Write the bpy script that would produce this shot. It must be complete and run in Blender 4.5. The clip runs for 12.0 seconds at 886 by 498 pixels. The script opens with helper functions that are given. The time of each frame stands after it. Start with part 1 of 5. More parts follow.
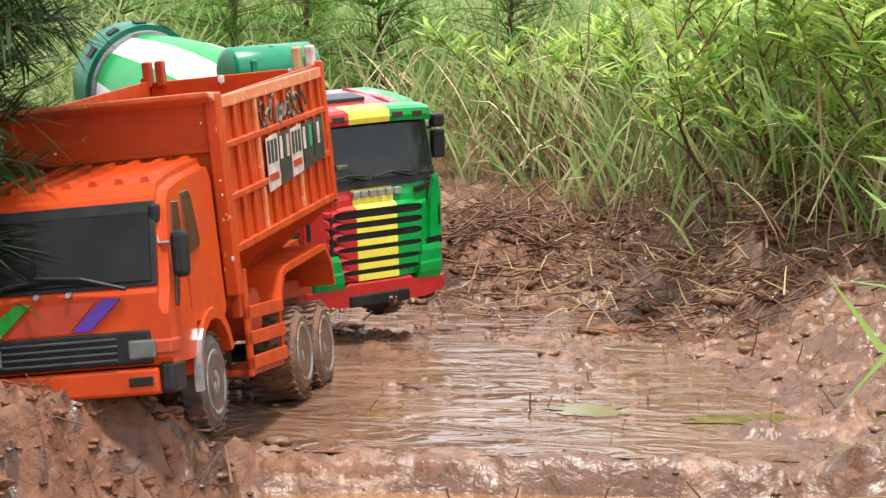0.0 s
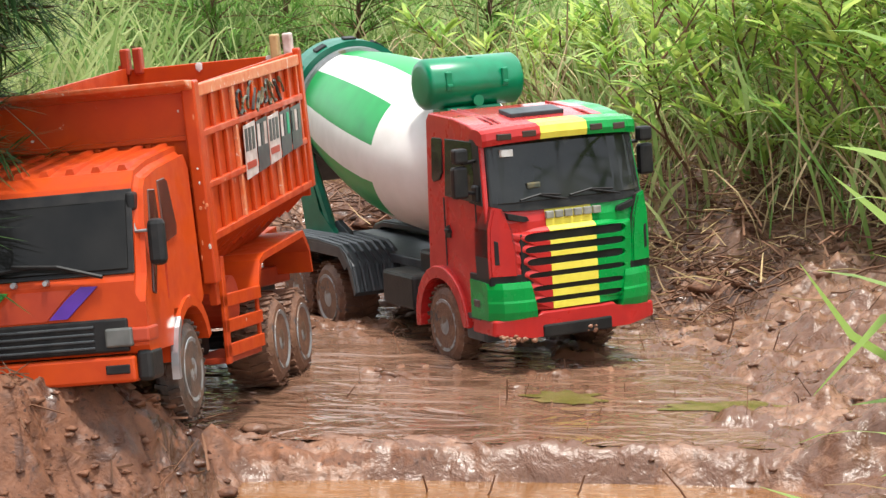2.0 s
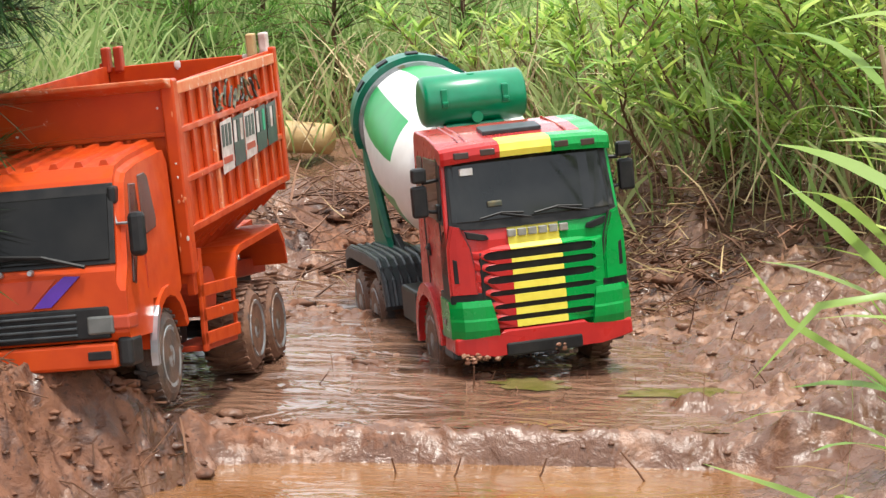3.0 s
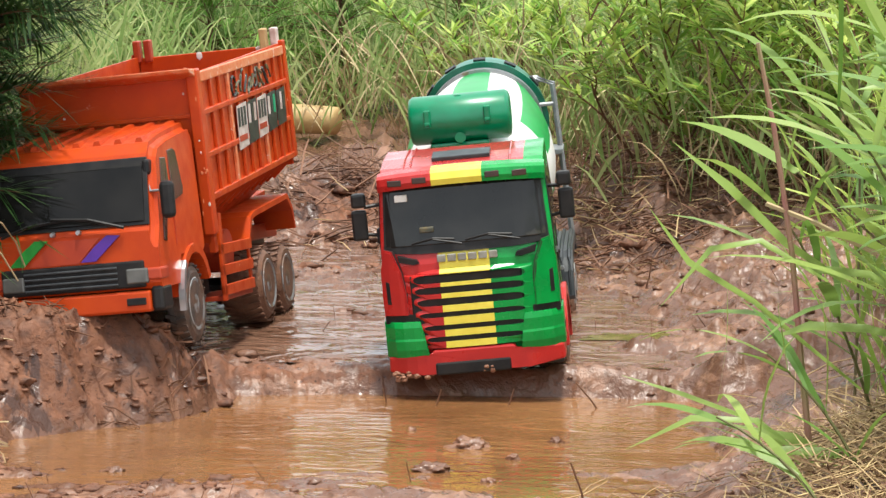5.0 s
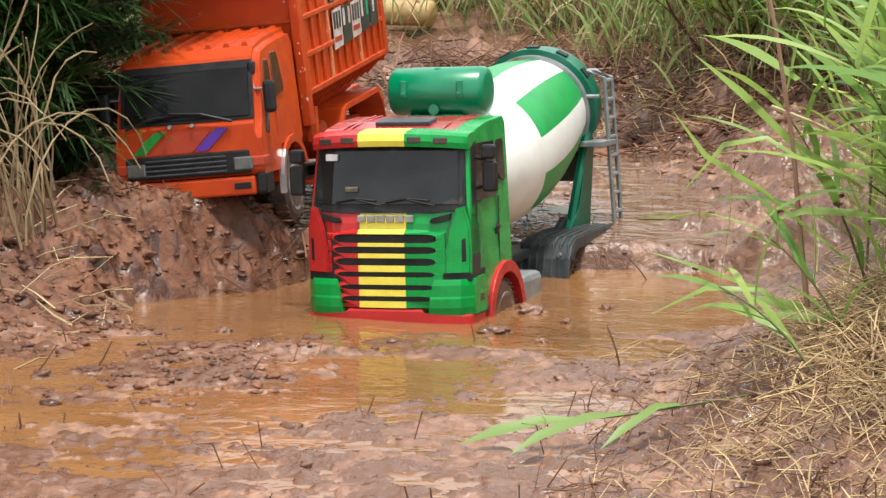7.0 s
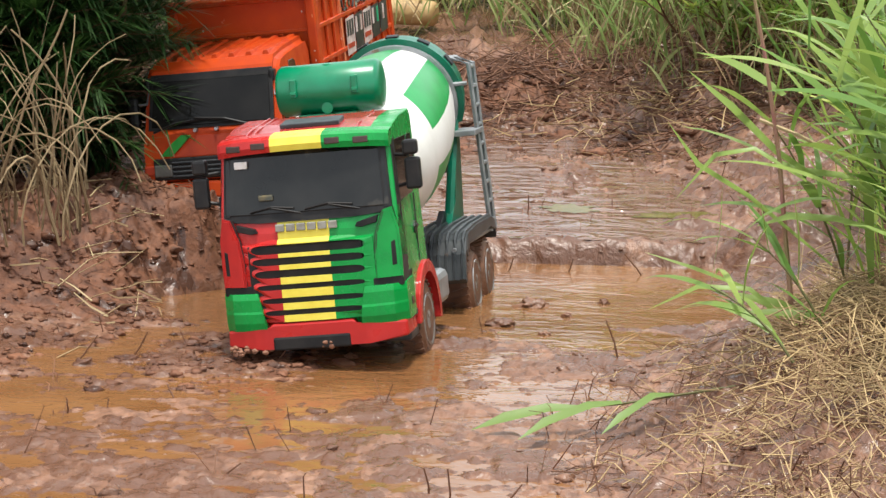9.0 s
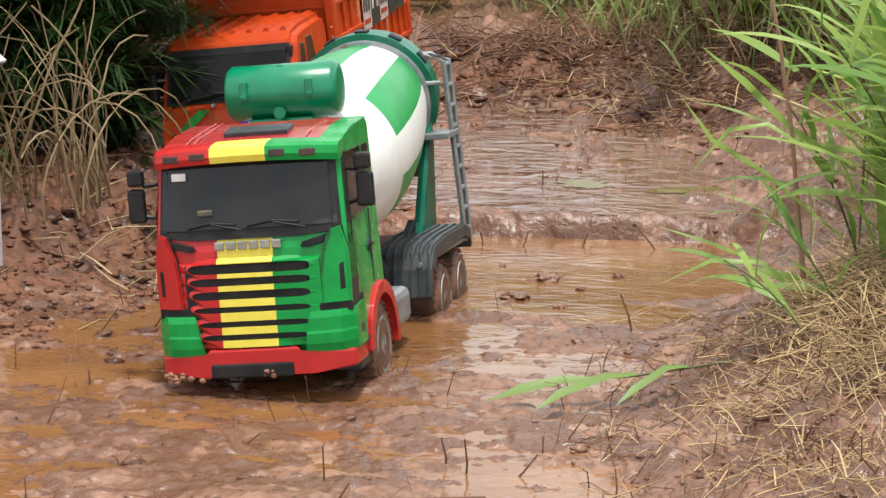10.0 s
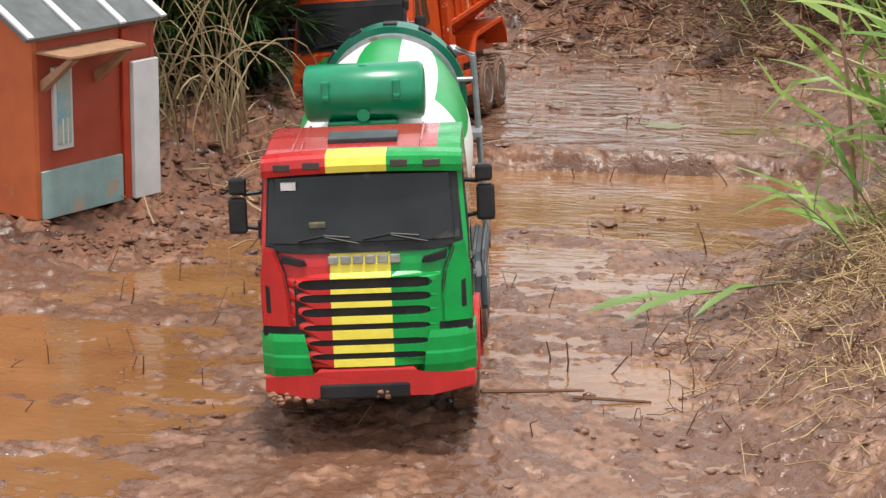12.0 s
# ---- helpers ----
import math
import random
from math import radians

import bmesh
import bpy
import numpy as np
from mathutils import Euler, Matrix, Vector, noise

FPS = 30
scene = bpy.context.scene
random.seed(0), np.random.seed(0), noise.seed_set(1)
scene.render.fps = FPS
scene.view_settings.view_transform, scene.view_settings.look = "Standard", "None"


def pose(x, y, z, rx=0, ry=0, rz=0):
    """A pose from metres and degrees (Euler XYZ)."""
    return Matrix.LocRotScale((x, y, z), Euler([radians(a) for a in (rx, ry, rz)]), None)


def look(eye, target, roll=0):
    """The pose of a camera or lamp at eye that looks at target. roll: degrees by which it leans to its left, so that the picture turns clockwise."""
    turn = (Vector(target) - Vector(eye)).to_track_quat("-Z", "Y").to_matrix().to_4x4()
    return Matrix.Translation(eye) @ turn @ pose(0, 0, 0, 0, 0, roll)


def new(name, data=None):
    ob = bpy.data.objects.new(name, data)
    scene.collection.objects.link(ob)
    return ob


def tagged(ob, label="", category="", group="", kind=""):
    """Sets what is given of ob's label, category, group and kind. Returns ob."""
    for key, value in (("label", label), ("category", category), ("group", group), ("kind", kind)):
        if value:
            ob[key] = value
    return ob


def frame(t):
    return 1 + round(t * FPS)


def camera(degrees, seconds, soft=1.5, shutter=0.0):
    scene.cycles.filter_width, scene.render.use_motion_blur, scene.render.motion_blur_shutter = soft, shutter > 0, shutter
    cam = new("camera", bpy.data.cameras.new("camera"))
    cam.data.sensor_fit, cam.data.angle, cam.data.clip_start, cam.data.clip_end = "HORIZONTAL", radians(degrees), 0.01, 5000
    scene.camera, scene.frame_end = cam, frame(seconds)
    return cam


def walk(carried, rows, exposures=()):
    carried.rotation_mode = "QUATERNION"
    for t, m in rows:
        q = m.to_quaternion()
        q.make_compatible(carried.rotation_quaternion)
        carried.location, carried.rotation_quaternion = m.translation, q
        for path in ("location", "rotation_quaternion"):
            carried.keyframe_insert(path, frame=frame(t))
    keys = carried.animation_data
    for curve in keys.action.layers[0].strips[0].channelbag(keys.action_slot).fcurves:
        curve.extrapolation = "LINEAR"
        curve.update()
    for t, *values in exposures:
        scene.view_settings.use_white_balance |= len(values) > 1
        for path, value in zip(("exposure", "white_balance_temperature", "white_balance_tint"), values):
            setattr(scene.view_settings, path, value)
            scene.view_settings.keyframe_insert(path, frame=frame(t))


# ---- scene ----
cam = camera(21.0, 12.0, soft=1.4)
PATH = [
    (0, (0.148, -0.029, 0.492), (0.02, 1.946, 0.208), 0.3),
    (0.5, (0.152, -0.032, 0.494), (0.024, 1.943, 0.207), 0.3),
    (1, (0.149, -0.032, 0.496), (0.029, 1.943, 0.204), 0.4),
    (1.5, (0.15, -0.031, 0.496), (0.034, 1.944, 0.2), 0.4),
    (2, (0.152, -0.033, 0.496), (0.04, 1.942, 0.199), 0.4),
    (2.5, (0.157, -0.058, 0.502), (0.064, 1.917, 0.199), 0.6),
    (4.5, (0.212, -0.434, 0.534), (0.109, 1.541, 0.237), 0.3),
    (5, (0.224, -0.526, 0.548), (0.116, 1.446, 0.232), 0.3),
    (5.5, (0.234, -0.625, 0.55), (0.106, 1.34, 0.2), 0.4),
    (6, (0.273, -0.709, 0.575), (0.115, 1.245, 0.176), 0.0),
    (6.5, (0.283, -0.784, 0.598), (0.105, 1.162, 0.173), -0.0),
    (7, (0.304, -0.874, 0.627), (0.1, 1.071, 0.206), -0.1),
    (9, (0.298, -1.06, 0.685), (0.104, 0.883, 0.25), 0.3),
    (9.5, (0.295, -1.059, 0.682), (0.102, 0.881, 0.236), 0.4),
    (10, (0.296, -1.091, 0.689), (0.093, 0.846, 0.235), 0.3),
    (10.5, (0.294, -1.172, 0.705), (0.071, 0.761, 0.242), 0.4),
    (11, (0.289, -1.259, 0.724), (0.032, 0.666, 0.244), 0.4),
    (11.5, (0.295, -1.373, 0.751), (0.026, 0.545, 0.254), 0.3),
    (12, (0.296, -1.494, 0.785), (0.039, 0.423, 0.274), 0.6),
]

walk(cam, [(t, look(eye, target, roll)) for t, eye, target, roll in PATH],
     exposures=((0.0, 1.14, 6250, 7), (2.5, 1.12, 6250, 7), (5.5, 0.99, 6300, 7), (9.0, 0.81, 6300, 8), (12.0, 0.63, 6300, 8)))

# ------------------------------------------------------------------ light
world = bpy.data.worlds.new("sky")
scene.world = world
world.use_nodes = True
wn = world.node_tree.nodes
sky = wn.new("ShaderNodeTexSky")
sky.sky_type, sky.sun_disc = "NISHITA", False
sky.sun_elevation, sky.sun_rotation = radians(81), radians(150)
sky.air_density, sky.dust_density, sky.ozone_density = 1.0, 2.6, 1.0
# an even veil of pale cloud over the sky
veil = wn.new("ShaderNodeMix")
veil.data_type = "RGBA"
veil.inputs[0].default_value = 0.8
veil.inputs[7].default_value = (6.0, 6.0, 6.0, 1)
world.node_tree.links.new(sky.outputs[0], veil.inputs[6])
world.node_tree.links.new(veil.outputs[2], wn["Background"].inputs[0])
wn["Background"].inputs[1].default_value = 0.15
sun = new("sun", bpy.data.lights.new("sun", "SUN"))
sun.data.energy, sun.data.angle, sun.data.color = 2.5, radians(6), (1.0, 0.95, 0.86)
sun.matrix_world = look((0.36, -0.63, 4.6), (0, 0, 0))


# ------------------------------------------------------------------ materials
def material(name, a, b=None, rough=0.5, metal=0.0, scale=30.0, bump=0.0, bump_scale=None, third=None, third_at=0.62,
             third_scale=8.0, coat=0.0, rough_var=0.0, island=False, spec=0.5, detail=6.0, leaf=0.0):
    """Two colours mixed by noise, a third one in patches, and fine relief."""
    m = bpy.data.materials.new(name)
    m.use_nodes = True
    n, link = m.node_tree.nodes, m.node_tree.links.new
    bs = n["Principled BSDF"]
    bs.inputs["Roughness"].default_value, bs.inputs["Metallic"].default_value = rough, metal
    bs.inputs["Specular IOR Level"].default_value = spec
    bs.inputs["Coat Weight"].default_value, bs.inputs["Coat Roughness"].default_value = coat, 0.12
    co = n.new("ShaderNodeTexCoord")
    nz = n.new("ShaderNodeTexNoise")
    nz.inputs["Scale"].default_value, nz.inputs["Detail"].default_value = scale, detail
    link(co.outputs["Object"], nz.inputs["Vector"])
    ramp = n.new("ShaderNodeMapRange")
    ramp.inputs[1].default_value, ramp.inputs[2].default_value = 0.35, 0.65
    if island:
        geo = n.new("ShaderNodeNewGeometry")
        link(geo.outputs["Random Per Island"], ramp.inputs[0])
        ramp.inputs[1].default_value, ramp.inputs[2].default_value = 0.0, 1.0
    else:
        link(nz.outputs["Fac"], ramp.inputs[0])
    mix = n.new("ShaderNodeMix")
    mix.data_type = "RGBA"
    mix.inputs[6].default_value, mix.inputs[7].default_value = (*a, 1), (*(b or a), 1)
    link(ramp.outputs[0], mix.inputs[0])
    out = mix.outputs[2]
    if third:
        n3 = n.new("ShaderNodeTexNoise")
        n3.inputs["Scale"].default_value, n3.inputs["Detail"].default_value = third_scale, 8.0
        n3.inputs["Roughness"].default_value = 0.65
        link(co.outputs["Object"], n3.inputs["Vector"])
        r3 = n.new("ShaderNodeMapRange")
        r3.inputs[1].default_value, r3.inputs[2].default_value = third_at, third_at + 0.05
        link(n3.outputs["Fac"], r3.inputs[0])
        m3 = n.new("ShaderNodeMix")
        m3.data_type = "RGBA"
        m3.inputs[7].default_value = (*third, 1)
        link(r3.outputs[0], m3.inputs[0])
        link(out, m3.inputs[6])
        out = m3.outputs[2]
    link(out, bs.inputs["Base Color"])
    if leaf:
        tr, mx = n.new("ShaderNodeBsdfTranslucent"), n.new("ShaderNodeMixShader")
        link(out, tr.inputs["Color"])
        mx.inputs[0].default_value = leaf
        link(bs.outputs[0], mx.inputs[1])
        link(tr.outputs[0], mx.inputs[2])
        link(mx.outputs[0], n["Material Output"].inputs["Surface"])
    if rough_var:
        rv = n.new("ShaderNodeMapRange")
        rv.inputs[1].default_value, rv.inputs[2].default_value = 0.35, 0.65
        rv.inputs[3].default_value, rv.inputs[4].default_value = max(0.03, rough - rough_var), min(1, rough + rough_var)
        link(nz.outputs["Fac"], rv.inputs[0])
        link(rv.outputs[0], bs.inputs["Roughness"])
    if bump:
        nb = n.new("ShaderNodeTexNoise")
        nb.inputs["Scale"].default_value, nb.inputs["Detail"].default_value = bump_scale or scale * 4, 8.0
        link(co.outputs["Object"], nb.inputs["Vector"])
        bp = n.new("ShaderNodeBump")
        bp.inputs["Strength"].default_value, bp.inputs["Distance"].default_value = bump, 0.002
        link(nb.outputs["Fac"], bp.inputs["Height"])
        link(bp.outputs[0], bs.inputs["Normal"])
    return m


DARKSEAM = material("dark_seam", (0.03, 0.02, 0.02), None, 0.6)
LAMPDARK = material("dark_lamp_lens", (0.06, 0.03, 0.025), (0.035, 0.025, 0.02), 0.25, scale=80)
RED = material("red_paint", (0.47, 0.024, 0.02), (0.39, 0.018, 0.017), 0.32, scale=40, third=(0.5, 0.12, 0.08), third_at=0.69, third_scale=30, coat=0.12, rough_var=0.1, spec=0.3)
GREEN = material("green_paint", (0.006, 0.29, 0.05), (0.004, 0.22, 0.038), 0.28, scale=40, third=(0.05, 0.29, 0.1), third_at=0.69, third_scale=34, coat=0.12, rough_var=0.1, spec=0.3)
YELLOW = material("yellow_paint", (0.8, 0.69, 0.09), (0.73, 0.6, 0.06), 0.42, scale=60, third=(0.5, 0.4, 0.12), third_at=0.66, third_scale=60, bump=0.15)
ROOFRED = material("dull_red_roof", (0.4, 0.036, 0.03), (0.33, 0.024, 0.022), 0.26, scale=30, third=(0.48, 0.17, 0.13), third_at=0.64, third_scale=22, coat=0.4, rough_var=0.1)
PLASTIC = material("green_plastic", (0.0, 0.2, 0.085), (0.0, 0.16, 0.066), 0.3, scale=50, third=(0.03, 0.3, 0.15), third_at=0.66, third_scale=40, coat=0.2)
COLLAR = material("dark_green_plastic", (0.0, 0.135, 0.075), (0.0, 0.1, 0.055), 0.36, scale=40, third=(0.05, 0.16, 0.1), third_at=0.62, third_scale=30)
WHITE = material("white_paint", (0.74, 0.72, 0.69), (0.66, 0.64, 0.6), 0.42, scale=25, third=(0.5, 0.43, 0.37), third_at=0.66, third_scale=26, rough_var=0.1)
DRUMGREEN = material("drum_green_patch", (0.008, 0.3, 0.06), (0.006, 0.24, 0.048), 0.35, scale=30)
BLACK = material("black_plastic", (0.012, 0.012, 0.013), (0.024, 0.022, 0.021), 0.42, scale=60, bump=0.1, spec=0.2)
CHASSIS = material("dark_grey_plastic", (0.028, 0.032, 0.036), (0.055, 0.06, 0.064), 0.4, scale=50, third=(0.13, 0.085, 0.06), third_at=0.66, third_scale=35, spec=0.35)
GREY = material("grey_metal", (0.2, 0.21, 0.22), (0.3, 0.31, 0.32), 0.4, metal=0.3, scale=60, third=(0.22, 0.15, 0.11), third_at=0.62, third_scale=50)
LETTER = material("worn_grey_trim", (0.3, 0.29, 0.25), (0.2, 0.19, 0.16), 0.45, scale=90)
GLASS = material("smoked_windscreen", (0.008, 0.009, 0.009), (0.018, 0.018, 0.017), 0.05, scale=18, third=(0.04, 0.036, 0.03), third_at=0.6, third_scale=14, spec=0.34, rough_var=0.04)
DUMPGLASS = material("dark_windscreen_glass", (0.006, 0.006, 0.006), (0.014, 0.013, 0.012), 0.06, scale=18, third=(0.03, 0.028, 0.02), third_at=0.62, third_scale=16, spec=0.16, rough_var=0.04)
HEADLAMP = material("dull_lamp_lens", (0.075, 0.075, 0.07), (0.12, 0.118, 0.11), 0.25, scale=70)
PALE = material("pale_sticker", (0.75, 0.73, 0.7), (0.6, 0.57, 0.5), 0.5, scale=120)
TYRE = material("muddy_tyre", (0.1, 0.045, 0.026), (0.19, 0.09, 0.05), 0.6, scale=60, third=(0.05, 0.04, 0.038), third_at=0.58, third_scale=40, bump=0.6, bump_scale=300)
TYREDARK = material("wet_black_tyre", (0.04, 0.035, 0.033), (0.14, 0.08, 0.055), 0.5, scale=50, bump=0.4, bump_scale=300)
RIM = material("grey_rim", (0.2, 0.21, 0.22), (0.3, 0.3, 0.3), 0.45, metal=0.25, scale=90, third=(0.12, 0.07, 0.045), third_at=0.5, third_scale=60)
SIDEGLASS = material("brown_side_glass", (0.1, 0.03, 0.018), (0.05, 0.02, 0.014), 0.15, scale=20)
ORANGE = material("orange_paint", (0.5, 0.058, 0.007), (0.42, 0.042, 0.006), 0.4, scale=30, third=(0.66, 0.38, 0.26), third_at=0.685, third_scale=55, rough_var=0.12, bump=0.08, spec=0.25)
RUBBED = material("rubbed_orange_paint", (0.64, 0.22, 0.1), (0.6, 0.12, 0.03), 0.45, scale=90, third=(0.66, 0.5, 0.42), third_at=0.6, third_scale=120)
ORANGEDARK = material("dark_orange_red_paint", (0.4, 0.045, 0.012), (0.32, 0.03, 0.01), 0.45, scale=40)
PURPLE = material("purple_stripe", (0.09, 0.025, 0.3), (0.07, 0.02, 0.24), 0.4, scale=60)
STRIPEGREEN = material("green_stripe", (0.02, 0.25, 0.03), (0.015, 0.2, 0.025), 0.4, scale=60)
SILVER = material("silver_tape", (0.5, 0.5, 0.52), (0.4, 0.4, 0.42), 0.28, metal=0.7, scale=60)
STICKER = material("black_sticker", (0.02, 0.02, 0.02), (0.05, 0.045, 0.04), 0.4, scale=80)
STICKWHITE = material("white_sticker", (0.6, 0.5, 0.46), (0.42, 0.3, 0.26), 0.45, scale=90)
STICKGOLD = material("dark_gold_sticker", (0.16, 0.12, 0.05), (0.05, 0.06, 0.05), 0.45, scale=120)
STICKGREEN = material("sticker_green", (0.02, 0.3, 0.14), None, 0.45)
DIRT = material("mud_lump", (0.19, 0.085, 0.048), (0.28, 0.13, 0.075), 0.5, scale=60, bump=0.8, bump_scale=150)
LEAF = material("grass_blade", (0.08, 0.2, 0.035), (0.3, 0.4, 0.12), 0.45, island=True, spec=0.35, leaf=0.4)
LEAFFAR = material("far_grass_blade", (0.15, 0.28, 0.06), (0.54, 0.58, 0.26), 0.5, island=True, spec=0.3, leaf=0.4)
LEAFBROAD = material("broad_grass_leaf", (0.11, 0.23, 0.035), (0.36, 0.46, 0.11), 0.4, island=True, spec=0.4, leaf=0.4)
LEAFBUSH = material("shrub_leaf", (0.17, 0.34, 0.045), (0.54, 0.62, 0.15), 0.45, island=True, spec=0.35, leaf=0.4)
NEEDLE = material("conifer_needle", (0.016, 0.05, 0.01), (0.05, 0.105, 0.022), 0.55, island=True, spec=0.2, leaf=0.3)
NEEDLEBRIGHT = material("bright_conifer_needle", (0.08, 0.2, 0.03), (0.2, 0.36, 0.06), 0.55, island=True, spec=0.2, leaf=0.4)
STRAWDARK = material("trodden_straw", (0.17, 0.095, 0.048), (0.5, 0.36, 0.18), 0.6, island=True, spec=0.2)
STRAW = material("dry_straw", (0.26, 0.17, 0.09), (0.56, 0.45, 0.26), 0.6, island=True, spec=0.2)
REED = material("dry_reed", (0.15, 0.1, 0.055), (0.42, 0.32, 0.18), 0.6, island=True, spec=0.2)
TWIG = material("brown_twig", (0.085, 0.042, 0.025), (0.22, 0.11, 0.065), 0.6, island=True, spec=0.2)
STEM = material("green_brown_stem", (0.1, 0.08, 0.035), (0.13, 0.13, 0.05), 0.55, island=True, spec=0.25)
REDSTEM = material("reddish_grass_stalk", (0.3, 0.12, 0.11), (0.25, 0.22, 0.09), 0.5, scale=14)
ALGAE = material("algae_film", (0.11, 0.1, 0.02), (0.2, 0.15, 0.06), 0.2, scale=60)
WOOD = material("pale_wood", (0.5, 0.34, 0.15), (0.42, 0.26, 0.11), 0.6, scale=40, bump=0.4)
BARE = material("bare_plywood", (0.36, 0.2, 0.11), (0.28, 0.15, 0.08), 0.6, scale=60, bump=0.2)
HOUSEWALL = material("brick_red_wall", (0.36, 0.058, 0.026), (0.3, 0.045, 0.02), 0.6, scale=25, third=(0.3, 0.06, 0.03), third_at=0.6, third_scale=18)
HOUSEEND = material("orange_wall", (0.52, 0.12, 0.03), (0.42, 0.09, 0.024), 0.6, scale=20, third=(0.45, 0.12, 0.045), third_at=0.6, third_scale=18)
HOUSEBASE = material("worn_pale_blue_paint", (0.3, 0.42, 0.4), (0.24, 0.34, 0.32), 0.65, scale=40, third=(0.42, 0.33, 0.25), third_at=0.56, third_scale=26)
HOUSEWHITE = material("dirty_white_board", (0.6, 0.59, 0.59), (0.5, 0.49, 0.49), 0.6, scale=20, third=(0.36, 0.32, 0.29), third_at=0.66, third_scale=40)
ROOFGREY = material("grey_roof_sheet", (0.085, 0.092, 0.09), (0.13, 0.138, 0.135), 0.55, scale=40)
CURTAIN = material("window_view", (0.2, 0.38, 0.45), (0.45, 0.45, 0.33), 0.15, scale=60)


def mud_material(name, pale, deep, wet, rough, film):
    """Clay: colour in broad and fine patches, a wet film over part of it, lumps and grain."""
    m = bpy.data.materials.new(name)
    m.use_nodes = True
    n, link = m.node_tree.nodes, m.node_tree.links.new
    bs = n["Principled BSDF"]
    co = n.new("ShaderNodeTexCoord")

    def field(scale, detail, lo, hi, warp=0.0, rough_n=0.55):
        t = n.new("ShaderNodeTexNoise")
        t.inputs["Scale"].default_value, t.inputs["Detail"].default_value = scale, detail
        t.inputs["Distortion"].default_value, t.inputs["Roughness"].default_value = warp, rough_n
        link(co.outputs["Object"], t.inputs["Vector"])
        r = n.new("ShaderNodeMapRange")
        r.inputs[1].default_value, r.inputs[2].default_value = lo, hi
        link(t.outputs["Fac"], r.inputs[0])
        return t.outputs["Fac"], r.outputs[0]

    def blend(fac, one, two):
        x = n.new("ShaderNodeMix")
        x.data_type = "RGBA"
        link(fac, x.inputs[0])
        for k, c in ((6, one), (7, two)):
            if isinstance(c, tuple):
                x.inputs[k].default_value = (*c, 1)
            else:
                link(c, x.inputs[k])
        return x.outputs[2]

    _, broad = field(6, 5, 0.38, 0.62, 0.6)
    _, fine = field(70, 6, 0.42, 0.7)
    _, soak = field(11, 8, 0.5 - film, 0.56 - film, 1.0, 0.6)
    _, speck = field(160, 3, 0.63, 0.7)
    col = blend(broad, pale, deep)
    col = blend(fine, col, tuple(0.62 * q for q in deep))
    col = blend(soak, col, wet)
    col = blend(speck, col, tuple(0.45 * q for q in deep))
    link(col, bs.inputs["Base Color"])
    rr = n.new("ShaderNodeMapRange")
    rr.inputs[3].default_value, rr.inputs[4].default_value = rough, 0.19
    link(soak, rr.inputs[0])
    link(rr.outputs[0], bs.inputs["Roughness"])
    lumps, _ = field(38, 5, 0, 1, 0.8)
    grain, _ = field(240, 4, 0, 1)
    b1, b2 = n.new("ShaderNodeBump"), n.new("ShaderNodeBump")
    b1.inputs["Strength"].default_value, b1.inputs["Distance"].default_value = 0.8, 0.006
    b2.inputs["Strength"].default_value, b2.inputs["Distance"].default_value = 0.8, 0.0011
    link(lumps, b1.inputs["Height"])
    link(grain, b2.inputs["Height"])
    link(b1.outputs[0], b2.inputs["Normal"])
    link(b2.outputs[0], bs.inputs["Normal"])
    bs.inputs["IOR"].default_value = 1.45
    return m


def water_material(name, colour, deep, ripple, scale, depth, rough, spec, ior=1.36):
    m = material(name, colour, deep, rough, scale=7, spec=spec)
    n, link = m.node_tree.nodes, m.node_tree.links.new
    bs = n["Principled BSDF"]
    bs.inputs["IOR"].default_value = ior
    co = n.new("ShaderNodeTexCoord")
    mp = n.new("ShaderNodeMapping")
    mp.inputs["Scale"].default_value = (1.0, 2.0, 1.0)
    nz = n.new("ShaderNodeTexNoise")
    nz.inputs["Scale"].default_value, nz.inputs["Detail"].default_value, nz.inputs["Distortion"].default_value = scale, 3.0, 1.2
    link(co.outputs["Object"], mp.inputs[0])
    link(mp.outputs[0], nz.inputs["Vector"])
    bp = n.new("ShaderNodeBump")
    bp.inputs["Strength"].default_value, bp.inputs["Distance"].default_value = ripple, depth
    link(nz.outputs["Fac"], bp.inputs["Height"])
    link(bp.outputs[0], bs.inputs["Normal"])
    return m


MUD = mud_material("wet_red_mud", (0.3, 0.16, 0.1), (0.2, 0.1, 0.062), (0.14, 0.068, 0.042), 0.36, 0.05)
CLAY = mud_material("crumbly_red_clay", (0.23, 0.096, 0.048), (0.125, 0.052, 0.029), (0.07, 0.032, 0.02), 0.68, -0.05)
WATER = water_material("muddy_water", (0.2, 0.108, 0.07), (0.14, 0.072, 0.045), 0.95, 9, 0.016, 0.045, 1.0, 1.5)
WATERSTILL = water_material("still_muddy_water", (0.25, 0.118, 0.046), (0.18, 0.08, 0.031), 0.6, 16, 0.0035, 0.03, 1.0)


# ------------------------------------------------------------------ mesh helpers
def part(name, bm, mat, parent=None, label="", smooth=False):
    """Links a bmesh as one mesh object, under a thing or a part where one is given."""
    me = bpy.data.meshes.new(name)
    bmesh.ops.recalc_face_normals(bm, faces=bm.faces)
    bm.to_mesh(me)
    bm.free()
    for mm in (mat if isinstance(mat, (list, tuple)) else [mat]):
        me.materials.append(mm)
    if smooth:
        for p in me.polygons:
            p.use_smooth = True
    ob = new(name, me)
    if parent:
        ob.parent = parent
    if label:
        ob["label"] = label
    return ob


def empty(name, m=None):
    ob = new(name)
    ob.empty_display_size = 0.05
    if m is not None:
        ob.matrix_world = m
    return ob


